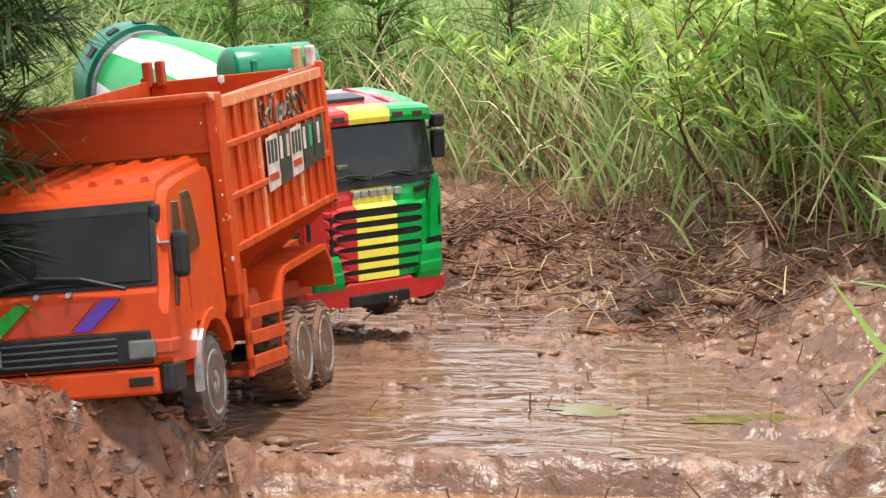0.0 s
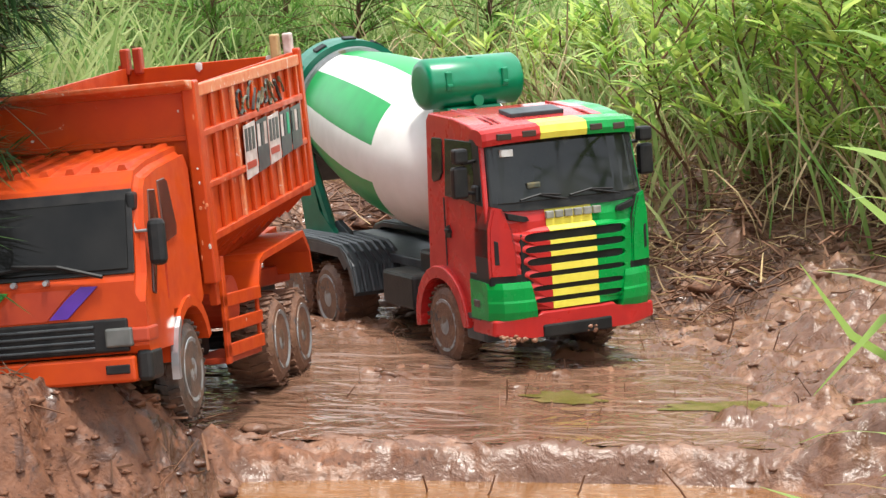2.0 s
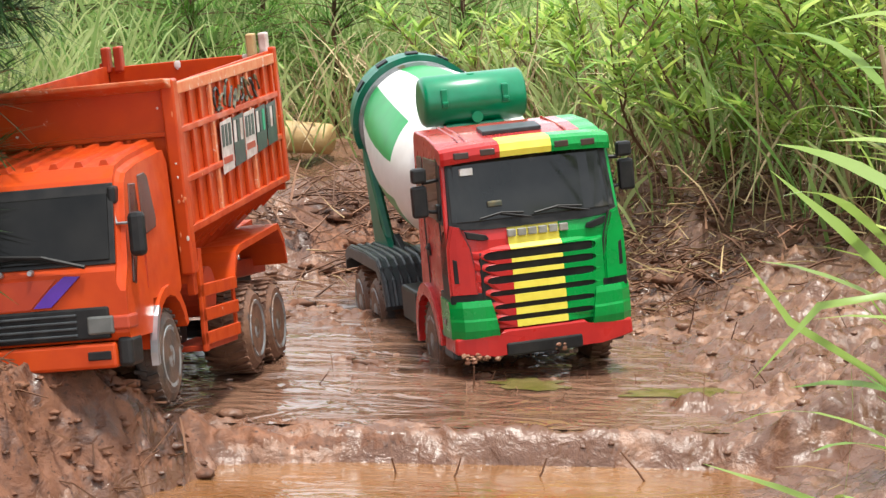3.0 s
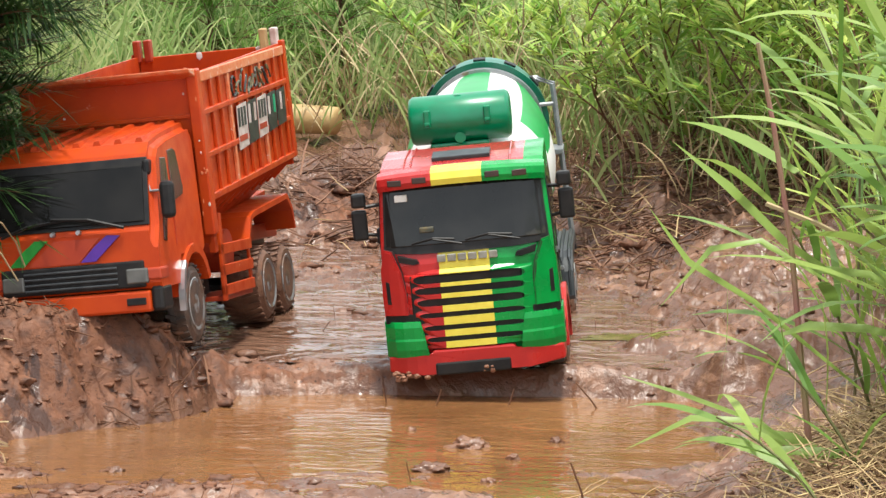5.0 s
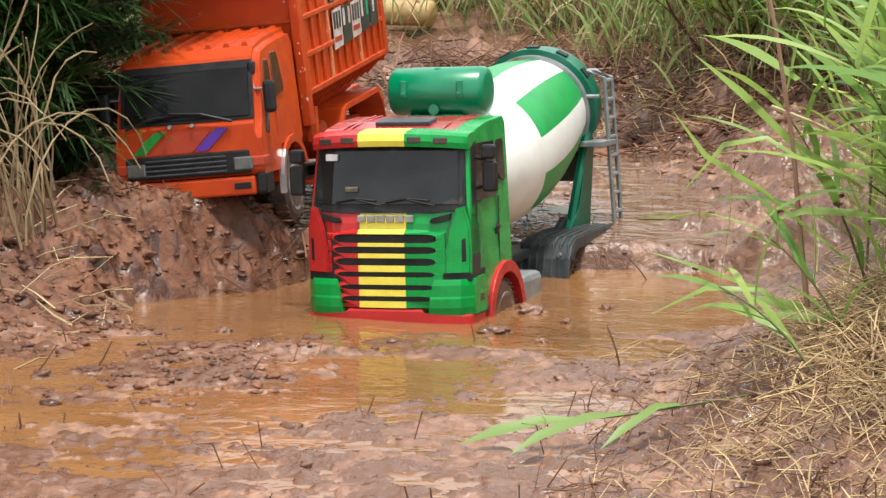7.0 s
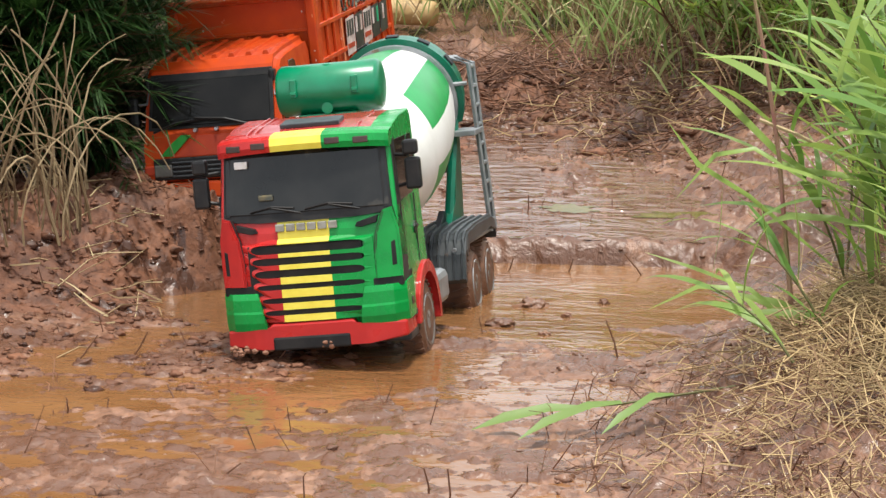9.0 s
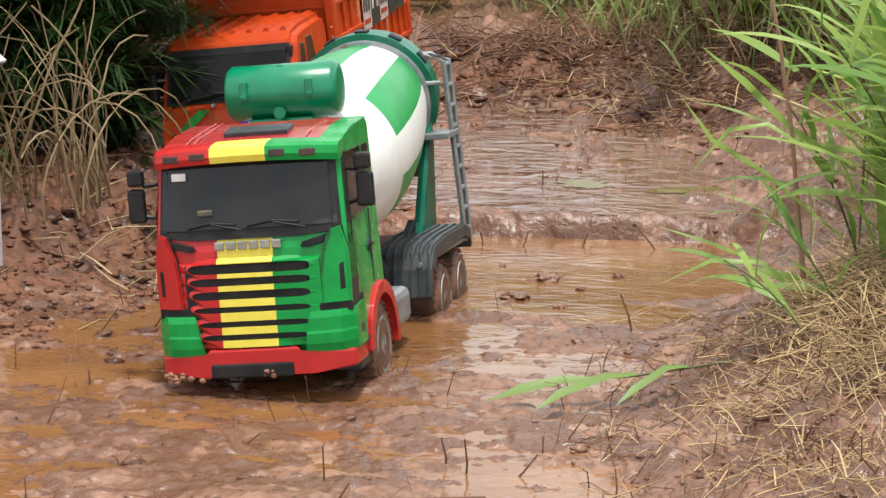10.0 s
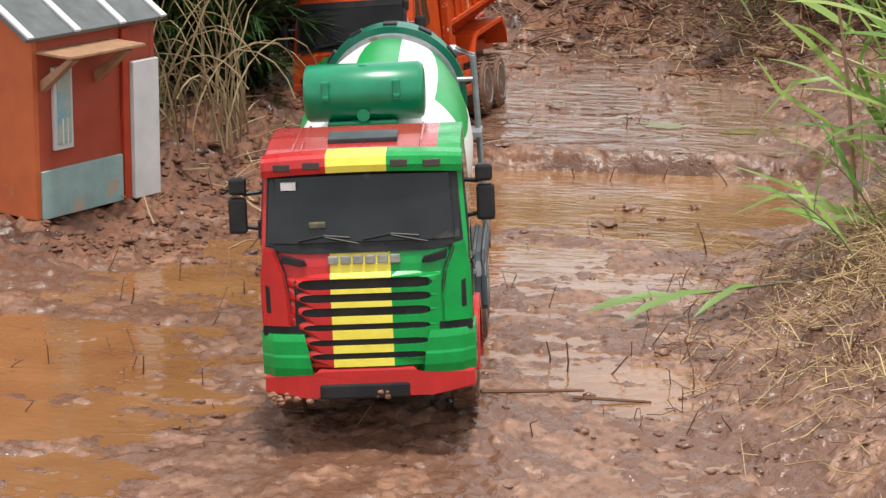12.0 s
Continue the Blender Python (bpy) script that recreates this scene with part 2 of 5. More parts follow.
def box(x0, x1, y0, y1, z0, z1, r=0.0, bm=None, m=None, seg=2):
    b = bm or bmesh.new()
    t = bmesh.new()
    bmesh.ops.create_cube(t, size=1)
    bmesh.ops.scale(t, verts=t.verts, vec=(x1 - x0, y1 - y0, z1 - z0))
    bmesh.ops.translate(t, verts=t.verts, vec=((x0 + x1) / 2, (y0 + y1) / 2, (z0 + z1) / 2))
    if r:
        bmesh.ops.bevel(t, geom=t.edges[:], offset=r, segments=seg, profile=0.5, affect="EDGES")
    return join(b, t, m)


def join(b, t, m=None):
    if m is not None:
        bmesh.ops.transform(t, matrix=m, verts=t.verts)
    me = bpy.data.meshes.new("tmp")
    t.to_mesh(me)
    t.free()
    b.from_mesh(me)
    bpy.data.meshes.remove(me)
    return b


def prism(profile, x0, x1, r=0.0, bm=None, m=None, axis="x"):
    """A closed profile of (y, z) pushed from x0 to x1; with axis z the profile is (x, y)."""
    b = bm or bmesh.new()
    t = bmesh.new()
    lo, hi = [], []
    for p, q in profile:
        lo.append(t.verts.new((x0, p, q) if axis == "x" else (p, x0, q) if axis == "y" else (p, q, x0)))
        hi.append(t.verts.new((x1, p, q) if axis == "x" else (p, x1, q) if axis == "y" else (p, q, x1)))
    t.faces.new(lo)
    t.faces.new(hi[::-1])
    k = len(lo)
    for i in range(k):
        t.faces.new((lo[i], hi[i], hi[(i + 1) % k], lo[(i + 1) % k]))
    if r:
        bmesh.ops.bevel(t, geom=t.edges[:], offset=r, segments=2, profile=0.5, affect="EDGES")
    return join(b, t, m)


def lathe(points, steps=32, bm=None, m=None):
    """Turns (along, radius) points round the local y axis."""
    b = bm or bmesh.new()
    t = bmesh.new()
    rings = []
    for a, r in points:
        rings.append([t.verts.new((r * math.cos(2 * math.pi * k / steps), a, r * math.sin(2 * math.pi * k / steps))) for k in range(steps)])
    for p, q in zip(rings, rings[1:]):
        for k in range(steps):
            t.faces.new((p[k], p[(k + 1) % steps], q[(k + 1) % steps], q[k]))
    t.faces.new(rings[0][::-1])
    t.faces.new(rings[-1])
    return join(b, t, m)


def tube(points, r, sides=6, bm=None, taper=1.0):
    """A round bar along a line of points."""
    b = bm or bmesh.new()
    pts = [Vector(p) for p in points]
    rings = []
    for i, p in enumerate(pts):
        d = (pts[min(i + 1, len(pts) - 1)] - pts[max(i - 1, 0)]).normalized()
        u = d.orthogonal().normalized()
        w = d.cross(u)
        rr = r * (1 + (taper - 1) * i / max(1, len(pts) - 1))
        rings.append([b.verts.new(p + rr * (u * math.cos(2 * math.pi * k / sides) + w * math.sin(2 * math.pi * k / sides))) for k in range(sides)])
    for p, q in zip(rings, rings[1:]):
        for k in range(sides):
            b.faces.new((p[k], p[(k + 1) % sides], q[(k + 1) % sides], q[k]))
    b.faces.new(rings[0][::-1])
    b.faces.new(rings[-1])
    return b


def mesh_object(name, verts, faces, mat, smooth=False, parent=None):
    me = bpy.data.meshes.new(name)
    me.from_pydata(verts, [], faces)
    me.materials.append(mat)
    if smooth:
        me.polygons.foreach_set("use_smooth", [True] * len(me.polygons))
    ob = new(name, me)
    if parent:
        ob.parent = parent
    return ob


# ------------------------------------------------------------------ ground
def lattice(ix, iy, seed):
    h = np.sin(ix * 127.1 + iy * 311.7 + seed * 74.7) * 43758.5453
    return h - np.floor(h)


def value_noise(x, y, seed=0):
    ix, iy = np.floor(x), np.floor(y)
    fx, fy = x - ix, y - iy
    fx, fy = fx * fx * (3 - 2 * fx), fy * fy * (3 - 2 * fy)
    a, b = lattice(ix, iy, seed), lattice(ix + 1, iy, seed)
    c, d = lattice(ix, iy + 1, seed), lattice(ix + 1, iy + 1, seed)
    return (a + (b - a) * fx) * (1 - fy) + (c + (d - c) * fx) * fy


def fbm(x, y, scale, octaves=4, seed=0, gain=0.5):
    total, amp, top = 0, 1.0, 0.0
    for k in range(octaves):
        total = total + amp * (value_noise(x * scale * 2 ** k + 13 * k, y * scale * 2 ** k - 7 * k, seed + k) - 0.5)
        top += amp
        amp *= gain
    return total / top * 2


def step(a, b, v):
    k = np.clip((v - a) / (b - a), 0, 1)
    return k * k * (3 - 2 * k)


UPPER, LOWER, NEAR = -0.013, -0.042, 0.01


def water_level(y):
    """The lower water, which falls a little towards the ledge."""
    return np.interp(y, [0.2, 1.25, 1.45, 1.6, 1.75, 1.9, 2.11], [NEAR, NEAR, 0.003, -0.008, -0.021, -0.033, LOWER])


def dip(y):
    """The upper bed sinks towards the far bank."""
    return -0.026 * step(2.68, 2.95, y) * (1 - step(3.15, 3.4, y))


def upper_level(y):
    return UPPER - 0.026 * step(2.68, 2.95, y)


def ground_height(x, y):
    """The clay: an upper pool, a ledge down to a deeper pool, wet flats before it, a bank on either side."""
    x, y = np.asarray(x, float), np.asarray(y, float)
    lump = fbm(x, y, 7, 4, 3)
    fine = fbm(x, y, 28, 4, 9, 0.6)
    grit = fbm(x, y, 80, 3, 17, 0.65)
    ridge = 1 - np.abs(fbm(x, y, 34, 3, 29, 0.6)) * 3
    upper = -0.0226 + 0.013 * lump + 0.01 * fine + 0.008 * fbm(x, y * 1.4, 60, 3, 61, 0.65) + 0.028 * step(0.2, 0.5, x + 0.1 * lump)
    upper = upper + 0.005 * step(2.35, 2.62, y) + dip(y)
    crest = np.exp(-((y - 2.15 - 0.012 * lump) / 0.032) ** 2)
    upper = upper * (1 - crest) + (-0.0115 + 0.006 * fine + 0.006 * fbm(x, y, 60, 3, 61, 0.65)) * crest
    pool = -0.1 + 0.02 * lump + 0.004 * fine + 0.07 * step(0.18, 0.42, x + 0.08 * lump)
    near = water_level(y) - 0.0012 + 0.008 * fbm(x * 0.5, y * 1.2, 11, 3, 43) + 0.006 * fbm(x * 0.6, y * 1.3, 34, 4, 41, 0.6) + 0.0045 * fbm(x * 0.8, y * 1.1, 95, 3, 47, 0.7) + 0.02 * np.exp(-((x + 0.03) / 0.13) ** 2) * step(0.95, 0.75, y)
    z = near + (pool - near) * step(1.64, 1.82, y + 0.05 * lump)
    z = z + (upper - z) * step(2.06, 2.125, y + 0.012 * lump + 0.006 * fine)
    # bank with straw on the east side
    edge = np.interp(y, [0.3, 0.9, 1.3, 1.6, 1.9, 2.3, 2.8, 3.1], [0.25, 0.2, 0.2, 0.27, 0.3, 0.36, 0.28, 0.14])
    z = z + 0.085 * step(0.0, 0.4, x - edge + 0.06 * lump) + 0.012 * fine * step(0, 0.12, x - edge)
    # heap on the west side
    edge = np.interp(y, [0.3, 1.1, 1.4, 1.6, 1.8, 1.9, 1.97, 2.02, 2.1, 2.2, 2.6], [-0.62, -0.53, -0.40, -0.34, -0.27, -0.2, -0.12, -0.09, -0.12, -0.27, -0.4])
    top = np.interp(y, [0.3, 1.2, 1.5, 1.75, 1.86, 1.95, 2.03, 2.12, 2.3, 2.7], [0.03, 0.03, 0.045, 0.1, 0.1, 0.088, 0.055, 0.012, 0.0, 0.02])
    rise = step(-0.02, np.interp(y, [1.5, 1.75, 1.9], [0.3, 0.24, 0.14]), edge - x + 0.03 * step(1.85, 1.7, y) + 0.03 * lump + 0.012 * fine)
    z = z + (top + (0.008 + 0.014 * step(1.4, 1.6, y)) * lump + 0.02 * fine + 0.01 * fbm(x, y, 55, 3, 83, 0.65) - np.minimum(z, 0)) * rise
    # far bank
    z = z + (0.035 + 0.03 * lump + 0.012 * fine) * step(3.05, 3.35, y + 0.38 * np.maximum(x - 0.05, 0) + 0.06 * lump) + 0.05 * np.maximum(y - 3.3, 0) * np.exp(-np.maximum(y - 3.3, 0) / 8)
    calm = 1 - 0.7 * np.exp(-((y - 2.1) / 0.06) ** 2) * step(-0.2, -0.05, x)
    z = z + calm * (0.4 + 0.6 * step(0.02, 0.05, z)) * (0.0042 * grit + 0.003 * np.clip(ridge, -0.5, 1))
    for cx, cy, rx, ry in ((0.144, 2.345, 0.05, 0.045), (0.304, 2.315, 0.085, 0.045)):
        q = np.exp(-(((x - cx) / rx) ** 2 + ((y - cy) / ry) ** 2) ** 2)
        z = z * (1 - q) + (UPPER - 0.006) * q
    # ruts that the wheels have pressed
    for off in (-0.085, 0.085):
        cx = np.interp(y, [1.2, 1.7, 2.1, 2.5, 2.8, 3.2], [-0.09, -0.03, 0.1, 0.15, 0.05, -0.15]) + off
        z = z - (0.012 + 0.022 * step(2.45, 2.25, y)) * np.exp(-((x - cx) / 0.024) ** 2) * step(2.18, 2.25, y) * step(3.2, 3.0, y)
    return z


def spread(core0, core1, fine, far):
    """Coordinates: fine between core0 and core1, ever wider out to far on both sides."""
    mid = list(np.arange(core0, core1, fine))
    gap, a, b = fine, [core0], [mid[-1] + fine]
    while b[-1] < far:
        gap *= 1.22
        a.append(a[-1] - gap)
        b.append(b[-1] + gap)
    return np.array(a[:0:-1] + mid + b)


gx, gy = spread(-0.75, 0.8, 0.0033, 300), spread(0.35, 3.45, 0.0043, 300)
XX, YY = np.meshgrid(gx, gy)
ZZ = ground_height(XX, YY)
nx, ny = len(gx), len(gy)
idx = np.arange(nx * ny).reshape(ny, nx)
quads = np.stack([idx[:-1, :-1], idx[:-1, 1:], idx[1:, 1:], idx[1:, :-1]], -1).reshape(-1, 4)
ground = mesh_object("ground", np.stack([XX, YY, ZZ], -1).reshape(-1, 3).tolist(), quads.tolist(), MUD, smooth=True)
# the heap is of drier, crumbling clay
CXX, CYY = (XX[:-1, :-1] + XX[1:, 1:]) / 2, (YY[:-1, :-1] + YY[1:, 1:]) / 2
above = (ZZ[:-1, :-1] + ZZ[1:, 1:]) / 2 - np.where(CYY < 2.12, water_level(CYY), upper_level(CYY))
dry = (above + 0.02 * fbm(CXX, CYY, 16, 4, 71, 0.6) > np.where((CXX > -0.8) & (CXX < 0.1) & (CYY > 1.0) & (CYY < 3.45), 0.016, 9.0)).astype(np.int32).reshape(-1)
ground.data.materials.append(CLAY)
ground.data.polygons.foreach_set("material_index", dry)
tagged(ground, "wet red clay ground with pools, ruts and banks", "mud", kind="structure")


def water_sheet(name, x0, x1, y0, y1, level, mat, label):
    """A sheet of water whose surface follows level along y."""
    wy = np.linspace(y0, y1, 60)
    verts = [(x0 + (x1 - x0) * i / 3, float(y), float(level(y))) for y in wy for i in range(4)]
    faces = [(4 * j + i, 4 * j + i + 1, 4 * j + i + 5, 4 * j + i + 4) for j in range(59) for i in range(3)]
    return tagged(mesh_object(name, verts, faces, mat, smooth=True), label, "water", kind="structure")


water_sheet("water_upper", -0.6, 0.7, 2.14, 3.4, upper_level, WATER, "shallow rippled muddy water above the ledge")
# the lower water runs on over the clay flats, falling a little towards the ledge
water_sheet("water_pool", -0.75, 0.6, 0.2, 2.11, water_level, WATERSTILL, "orange-brown puddle water below the ledge and over the flats")


# ------------------------------------------------------------------ wheels
def wheel(name, parent, x, y, z, r, width, tyre_mat=None, rim_mat=None, out=1):
    """A keyed wheel: an axle empty with tyre, rim and hub; out is the side on which the rim shows."""
    ax = part(name, lathe_x([(-width / 2, r * 0.8), (-width / 2 + width * 0.12, r * 0.96), (-width * 0.25, r), (width * 0.25, r), (width / 2 - width * 0.12, r * 0.96), (width / 2, r * 0.8)], 36), tyre_mat or TYRE, parent, smooth=False)
    ax.location = (x, y, z)
    b = bmesh.new()
    for k in range(30):
        a = 2 * math.pi * k / 30
        for s in (-1, 1):
            box(0 if s > 0 else -width * 0.46, width * 0.46 if s > 0 else 0, -r * 0.045, r * 0.045, r * 0.985, r * 1.035, bm=b, m=Matrix.Rotation(a + s * 0.05, 4, "X") @ Matrix.Rotation(s * 0.25, 4, "Z"))
    part("tread", b, tyre_mat or TYRE, ax)
    w = width / 2 * out
    rim = part("rim", lathe_x([(w * 0.4, r * 0.2), (w * 0.55, r * 0.62), (w * 0.98, r * 0.68), (w * 1.05, r * 0.66), (w * 1.0, r * 0.58), (w * 0.62, r * 0.5), (w * 0.72, r * 0.3), (w * 1.0, r * 0.24), (w * 1.05, r * 0.1)], 28), rim_mat or RIM, ax)
    b = bmesh.new()
    for k in range(8):
        a = 2 * math.pi * k / 8
        box(w * 0.6 if w > 0 else w * 0.8, w * 0.8 if w > 0 else w * 0.6, -r * 0.035, r * 0.035, r * 0.36, r * 0.43, bm=b, m=Matrix.Rotation(a, 4, "X"))
    part("wheel_nuts", b, CHASSIS, rim)
    return ax


def lathe_x(points, steps=32):
    return lathe(points, steps, m=Matrix.Rotation(radians(-90), 4, "Z"))


# ------------------------------------------------------------------ concrete mixer truck
MIX = [
    (0.0, -0.1035, 2.7189, -0.0077, -0.32, -2.19, 38.93),
    (0.5, -0.0301, 2.6619, -0.0031, -0.11, -2.17, 41.96),
    (1.0, 0.0511, 2.6220, -0.0025, -1.85, -1.95, 38.66),
    (1.5, 0.1195, 2.5680, -0.0143, -1.17, -1.50, 35.25),
    (2.0, 0.1567, 2.4998, -0.0128, -2.43, -2.90, 29.61),
    (2.5, 0.1647, 2.4444, -0.0172, -3.27, -5.41, 22.28),
    (4.5, 0.1453, 2.1673, -0.0333, -1.82, -4.96, 2.79),
    (5.0, 0.1259, 2.0780, -0.0461, -0.33, -6.12, -0.83),
    (5.5, 0.0907, 2.0045, -0.1017, 7.00, -1.79, -4.35),
    (6.0, 0.0606, 1.9118, -0.1141, 3.40, -4.39, -4.60),
    (6.5, 0.0267, 1.8000, -0.0856, -2.38, -4.97, -8.18),
    (7.0, -0.0281, 1.7214, -0.0745, -5.29, -3.66, -13.66),
    (9.0, -0.0735, 1.3726, -0.0109, -4.92, -6.64, -3.62),
    (9.5, -0.0859, 1.2366, -0.0072, -4.73, -4.40, -2.81),
    (10.0, -0.1136, 1.1321, -0.0059, -4.53, -5.86, -4.61),
    (10.5, -0.1357, 0.9975, 0.0070, -6.11, -6.00, -5.30),
    (11.0, -0.1077, 0.8674, 0.0111, -5.44, -5.74, 1.01),
    (11.5, -0.0758, 0.7448, 0.0285, -6.52, -7.12, 4.33),
    (12.0, -0.0490, 0.5979, 0.0412, -5.18, -3.23, 5.95),
]


def paint_by_side(b, roof=False):
    """Red, yellow, green by the side on which a face lies."""
    for f in b.faces:
        c = f.calc_center_median()
        if roof and f.normal.z > 0.5:
            f.material_index = 3 if c.x < 0.07 else 2
        elif c.x < -0.0318:
            f.material_index = 0
        elif c.x < 0.0245:
            f.material_index = 1
        else:
            f.material_index = 2


def cut_x(b, cuts):
    for c in cuts:
        bmesh.ops.bisect_plane(b, geom=b.verts[:] + b.edges[:] + b.faces[:], plane_co=(c, 0, 0), plane_no=(1, 0, 0))


PAINTS = [RED, YELLOW, GREEN, ROOFRED]
HALF = 0.0965


def bow(b, cuts=True):
    """Rounds the front of the cab in plan."""
    if cuts:
        cut_x(b, (-0.088, -0.078, -0.066, -0.055, 0.055, 0.066, 0.078, 0.088))
    for v in b.verts:
        v.co.y += 5.5 * max(0, abs(v.co.x) - 0.05) ** 2 * max(0, 1 - max(0, v.co.y) / 0.09)
    return b


def narrow(b):
    """Leans the sides of the cab inwards above the sill."""
    for v in b.verts:
        v.co.x *= 1 - 0.045 * max(0, v.co.z - 0.186) / 0.07


def build_mixer():
    truck = empty("mixer_truck")
    tagged(truck, "muddy toy concrete mixer truck with red, yellow and green cab", "toy truck")
    # cab shell
    prof = [(0.008, 0.056), (-0.001, 0.075), (-0.003, 0.12), (0.0, 0.165), (0.005, 0.184), (0.02, 0.25), (0.021, 0.26), (0.05, 0.2685), (0.09, 0.2745), (0.148, 0.2775), (0.156, 0.27), (0.158, 0.1), (0.15, 0.102), (0.125, 0.106), (0.1, 0.1), (0.083, 0.086), (0.076, 0.066), (0.074, 0.056)]
    b = prism(prof, -HALF, HALF)
    ed = [e for e in b.edges if abs(e.verts[0].co.x - e.verts[1].co.x) < 1e-6 and min(v.co.y for v in e.verts) < 0.16 and not (0.07 < e.verts[0].co.y < 0.152 and e.verts[0].co.z < 0.12)]
    bmesh.ops.bevel(b, geom=ed, offset=0.011, segments=4, profile=0.55, affect="EDGES", clamp_overlap=True)
    # crown of the roof
    for v in b.verts:
        if v.co.z > 0.255:
            v.co.z += 0.003 * (1 - (v.co.x / HALF) ** 2)
            v.co.x *= 0.955
        elif v.co.z > 0.186:
            v.co.x *= 1 - 0.045 * (v.co.z - 0.186) / 0.07
    cut_x(b, (-0.0318, 0.0245, 0.07))
    bow(b)
    b.normal_update()
    paint_by_side(b, roof=True)
    cab = part("cab", b, PAINTS, truck)
    # windscreen and side windows
    b = prism([(-0.09, 0.1855), (0.09, 0.1855), (0.087, 0.2535), (-0.087, 0.2535)], 0, 0.003, axis="y", r=0.0012)
    for v in b.verts:
        v.co.y += 0.0014 + (v.co.z - 0.184) / 0.066 * 0.0155
    bow(b)
    glass = part("windscreen", b, GLASS, cab, "smoked grey windscreen")
    b = prism([(-0.0915, 0.179), (-0.05, 0.1765), (0.05, 0.1765), (0.0915, 0.179), (0.088, 0.2545), (-0.088, 0.2545)], 0, 0.002, axis="y", r=0.0008)
    for v in b.verts:
        v.co.y += 0.0024 + (v.co.z - 0.184) / 0.066 * 0.0155
    bow(b)
    part("window_seal", b, BLACK, cab)
    for s in (-1, 1):
        b = prism([(0.0015, 0.184), (0.042, 0.186), (0.044, 0.2535), (0.0175, 0.2535)], s * 0.084, s * (HALF + 0.0009))
        bmesh.ops.bevel(b, geom=[e for e in b.edges if abs(e.verts[0].co.x) > 0.09 and abs(e.verts[1].co.x) > 0.09 and max(v.co.y for v in e.verts) < 0.03], offset=0.0055, segments=3, affect="EDGES")
        narrow(b)
        bow(b, False)
        part("window_pillar", b, BLACK, cab)
        b = prism([(0.034, 0.187), (0.107, 0.189), (0.1085, 0.2515), (0.044, 0.2515)], s * 0.088, s * (HALF + 0.0012), r=0.0006)
        narrow(b)
        part("side_window", b, GLASS, cab)
        b = prism([(0.1155, 0.214), (0.122, 0.206), (0.136, 0.2025), (0.1405, 0.206), (0.142, 0.249), (0.139, 0.2515), (0.118, 0.2515), (0.1155, 0.249)], s * 0.088, s * (HALF + 0.001), r=0.0006)
        narrow(b)
        part("side_window", b, GLASS, cab)
        b = prism([(0.0985, 0.151), (0.104, 0.157), (0.111, 0.155), (0.1125, 0.149), (0.108, 0.143), (0.1, 0.144)], s * HALF - s * 0.003, s * HALF + s * 0.0008)
        part("handle_recess", b, BLACK, cab)
        part("door_handle", box(s * HALF - 0.003, s * HALF + 0.003, 0.1, 0.1105, 0.1495, 0.1535, 0.0012), BLACK, cab)
        # door seam and swage lines
        part("door_seam", box(s * HALF - 0.001, s * HALF + 0.0006, 0.1112, 0.1118, 0.112, 0.187), DARKSEAM, cab)
        part("door_seam", box(s * HALF - 0.001, s * HALF + 0.0006, 0.0352, 0.0358, 0.11, 0.186), DARKSEAM, cab)
        # wheel arch lip
        b = bmesh.new()
        ring = [(0.125 + math.cos(a) * rr, 0.046 + math.sin(a) * rr) for rr, aa in ((0.053, np.linspace(-0.15, 3.1, 14)), (0.065, np.linspace(3.1, -0.15, 14))) for a in aa]
        prism(ring, s * 0.078, s * 0.102, bm=b, r=0.0015)
        part("wheel_arch", b, RED, truck)
        # foot step under the door
        b = box(min(s * 0.07, s * 0.096), max(s * 0.07, s * 0.096), 0.03, 0.075, 0.036, 0.052, 0.003)
        box(min(s * 0.08, s * 0.099), max(s * 0.08, s * 0.099), 0.034, 0.072, 0.06, 0.066, 0.001, bm=b)
        part("step", b, CHASSIS, truck)
    # sun visor with lamps
    b = prism([(0.002, 0.2515), (0.0, 0.258), (0.002, 0.2655), (0.01, 0.2685), (0.03, 0.2705), (0.034, 0.26), (0.02, 0.2535)], -0.0935, 0.0935)
    for c in np.linspace(-0.09, 0.09, 13):
        cut_x(b, (c,))
    cut_x(b, (-0.0318, 0.0245))
    for v in b.verts:
        v.co.y += (1.1 * v.co.x ** 2 + 22 * max(0, abs(v.co.x) - 0.074) ** 2) * max(0, 1 - v.co.y / 0.06)
        v.co.z -= 0.45 * v.co.x ** 2 + 5 * max(0, abs(v.co.x) - 0.078) ** 2
    paint_by_side(b)
    visor = part("sun_visor", b, PAINTS, cab)
    for x in (-0.073, -0.045, 0.036, 0.066):
        y = 1.1 * x * x - 0.0004
        b = box(x - 0.008, x + 0.008, y, y + 0.004, 0.2555 - 0.45 * x * x, 0.2625 - 0.45 * x * x, 0.001)
        for v in b.verts:
            v.co.y += 2.2 * x * (v.co.x - x)
        part("marker_lamp", b, LAMPDARK, visor)
    # grille: dark plate and coloured slats
    part("grille_plate", box(-0.066, 0.059, -0.0045, 0.004, 0.074, 0.1535, 0.002), BLACK, cab)
    gaps = [(0.1535, 0.1435, -0.062, 0.0625), (0.1395, 0.1315, -0.0615, 0.0615), (0.1265, 0.118, -0.06, 0.0605), (0.111, 0.105, -0.059, 0.0595), (0.0965, 0.0905, -0.055, 0.0575), (0.0835, 0.0775, -0.053, 0.0555)]
    flare = ((0.0, 0.5), (0.0015, 0.24), (0.005, 0.08), (0.013, 0.0))
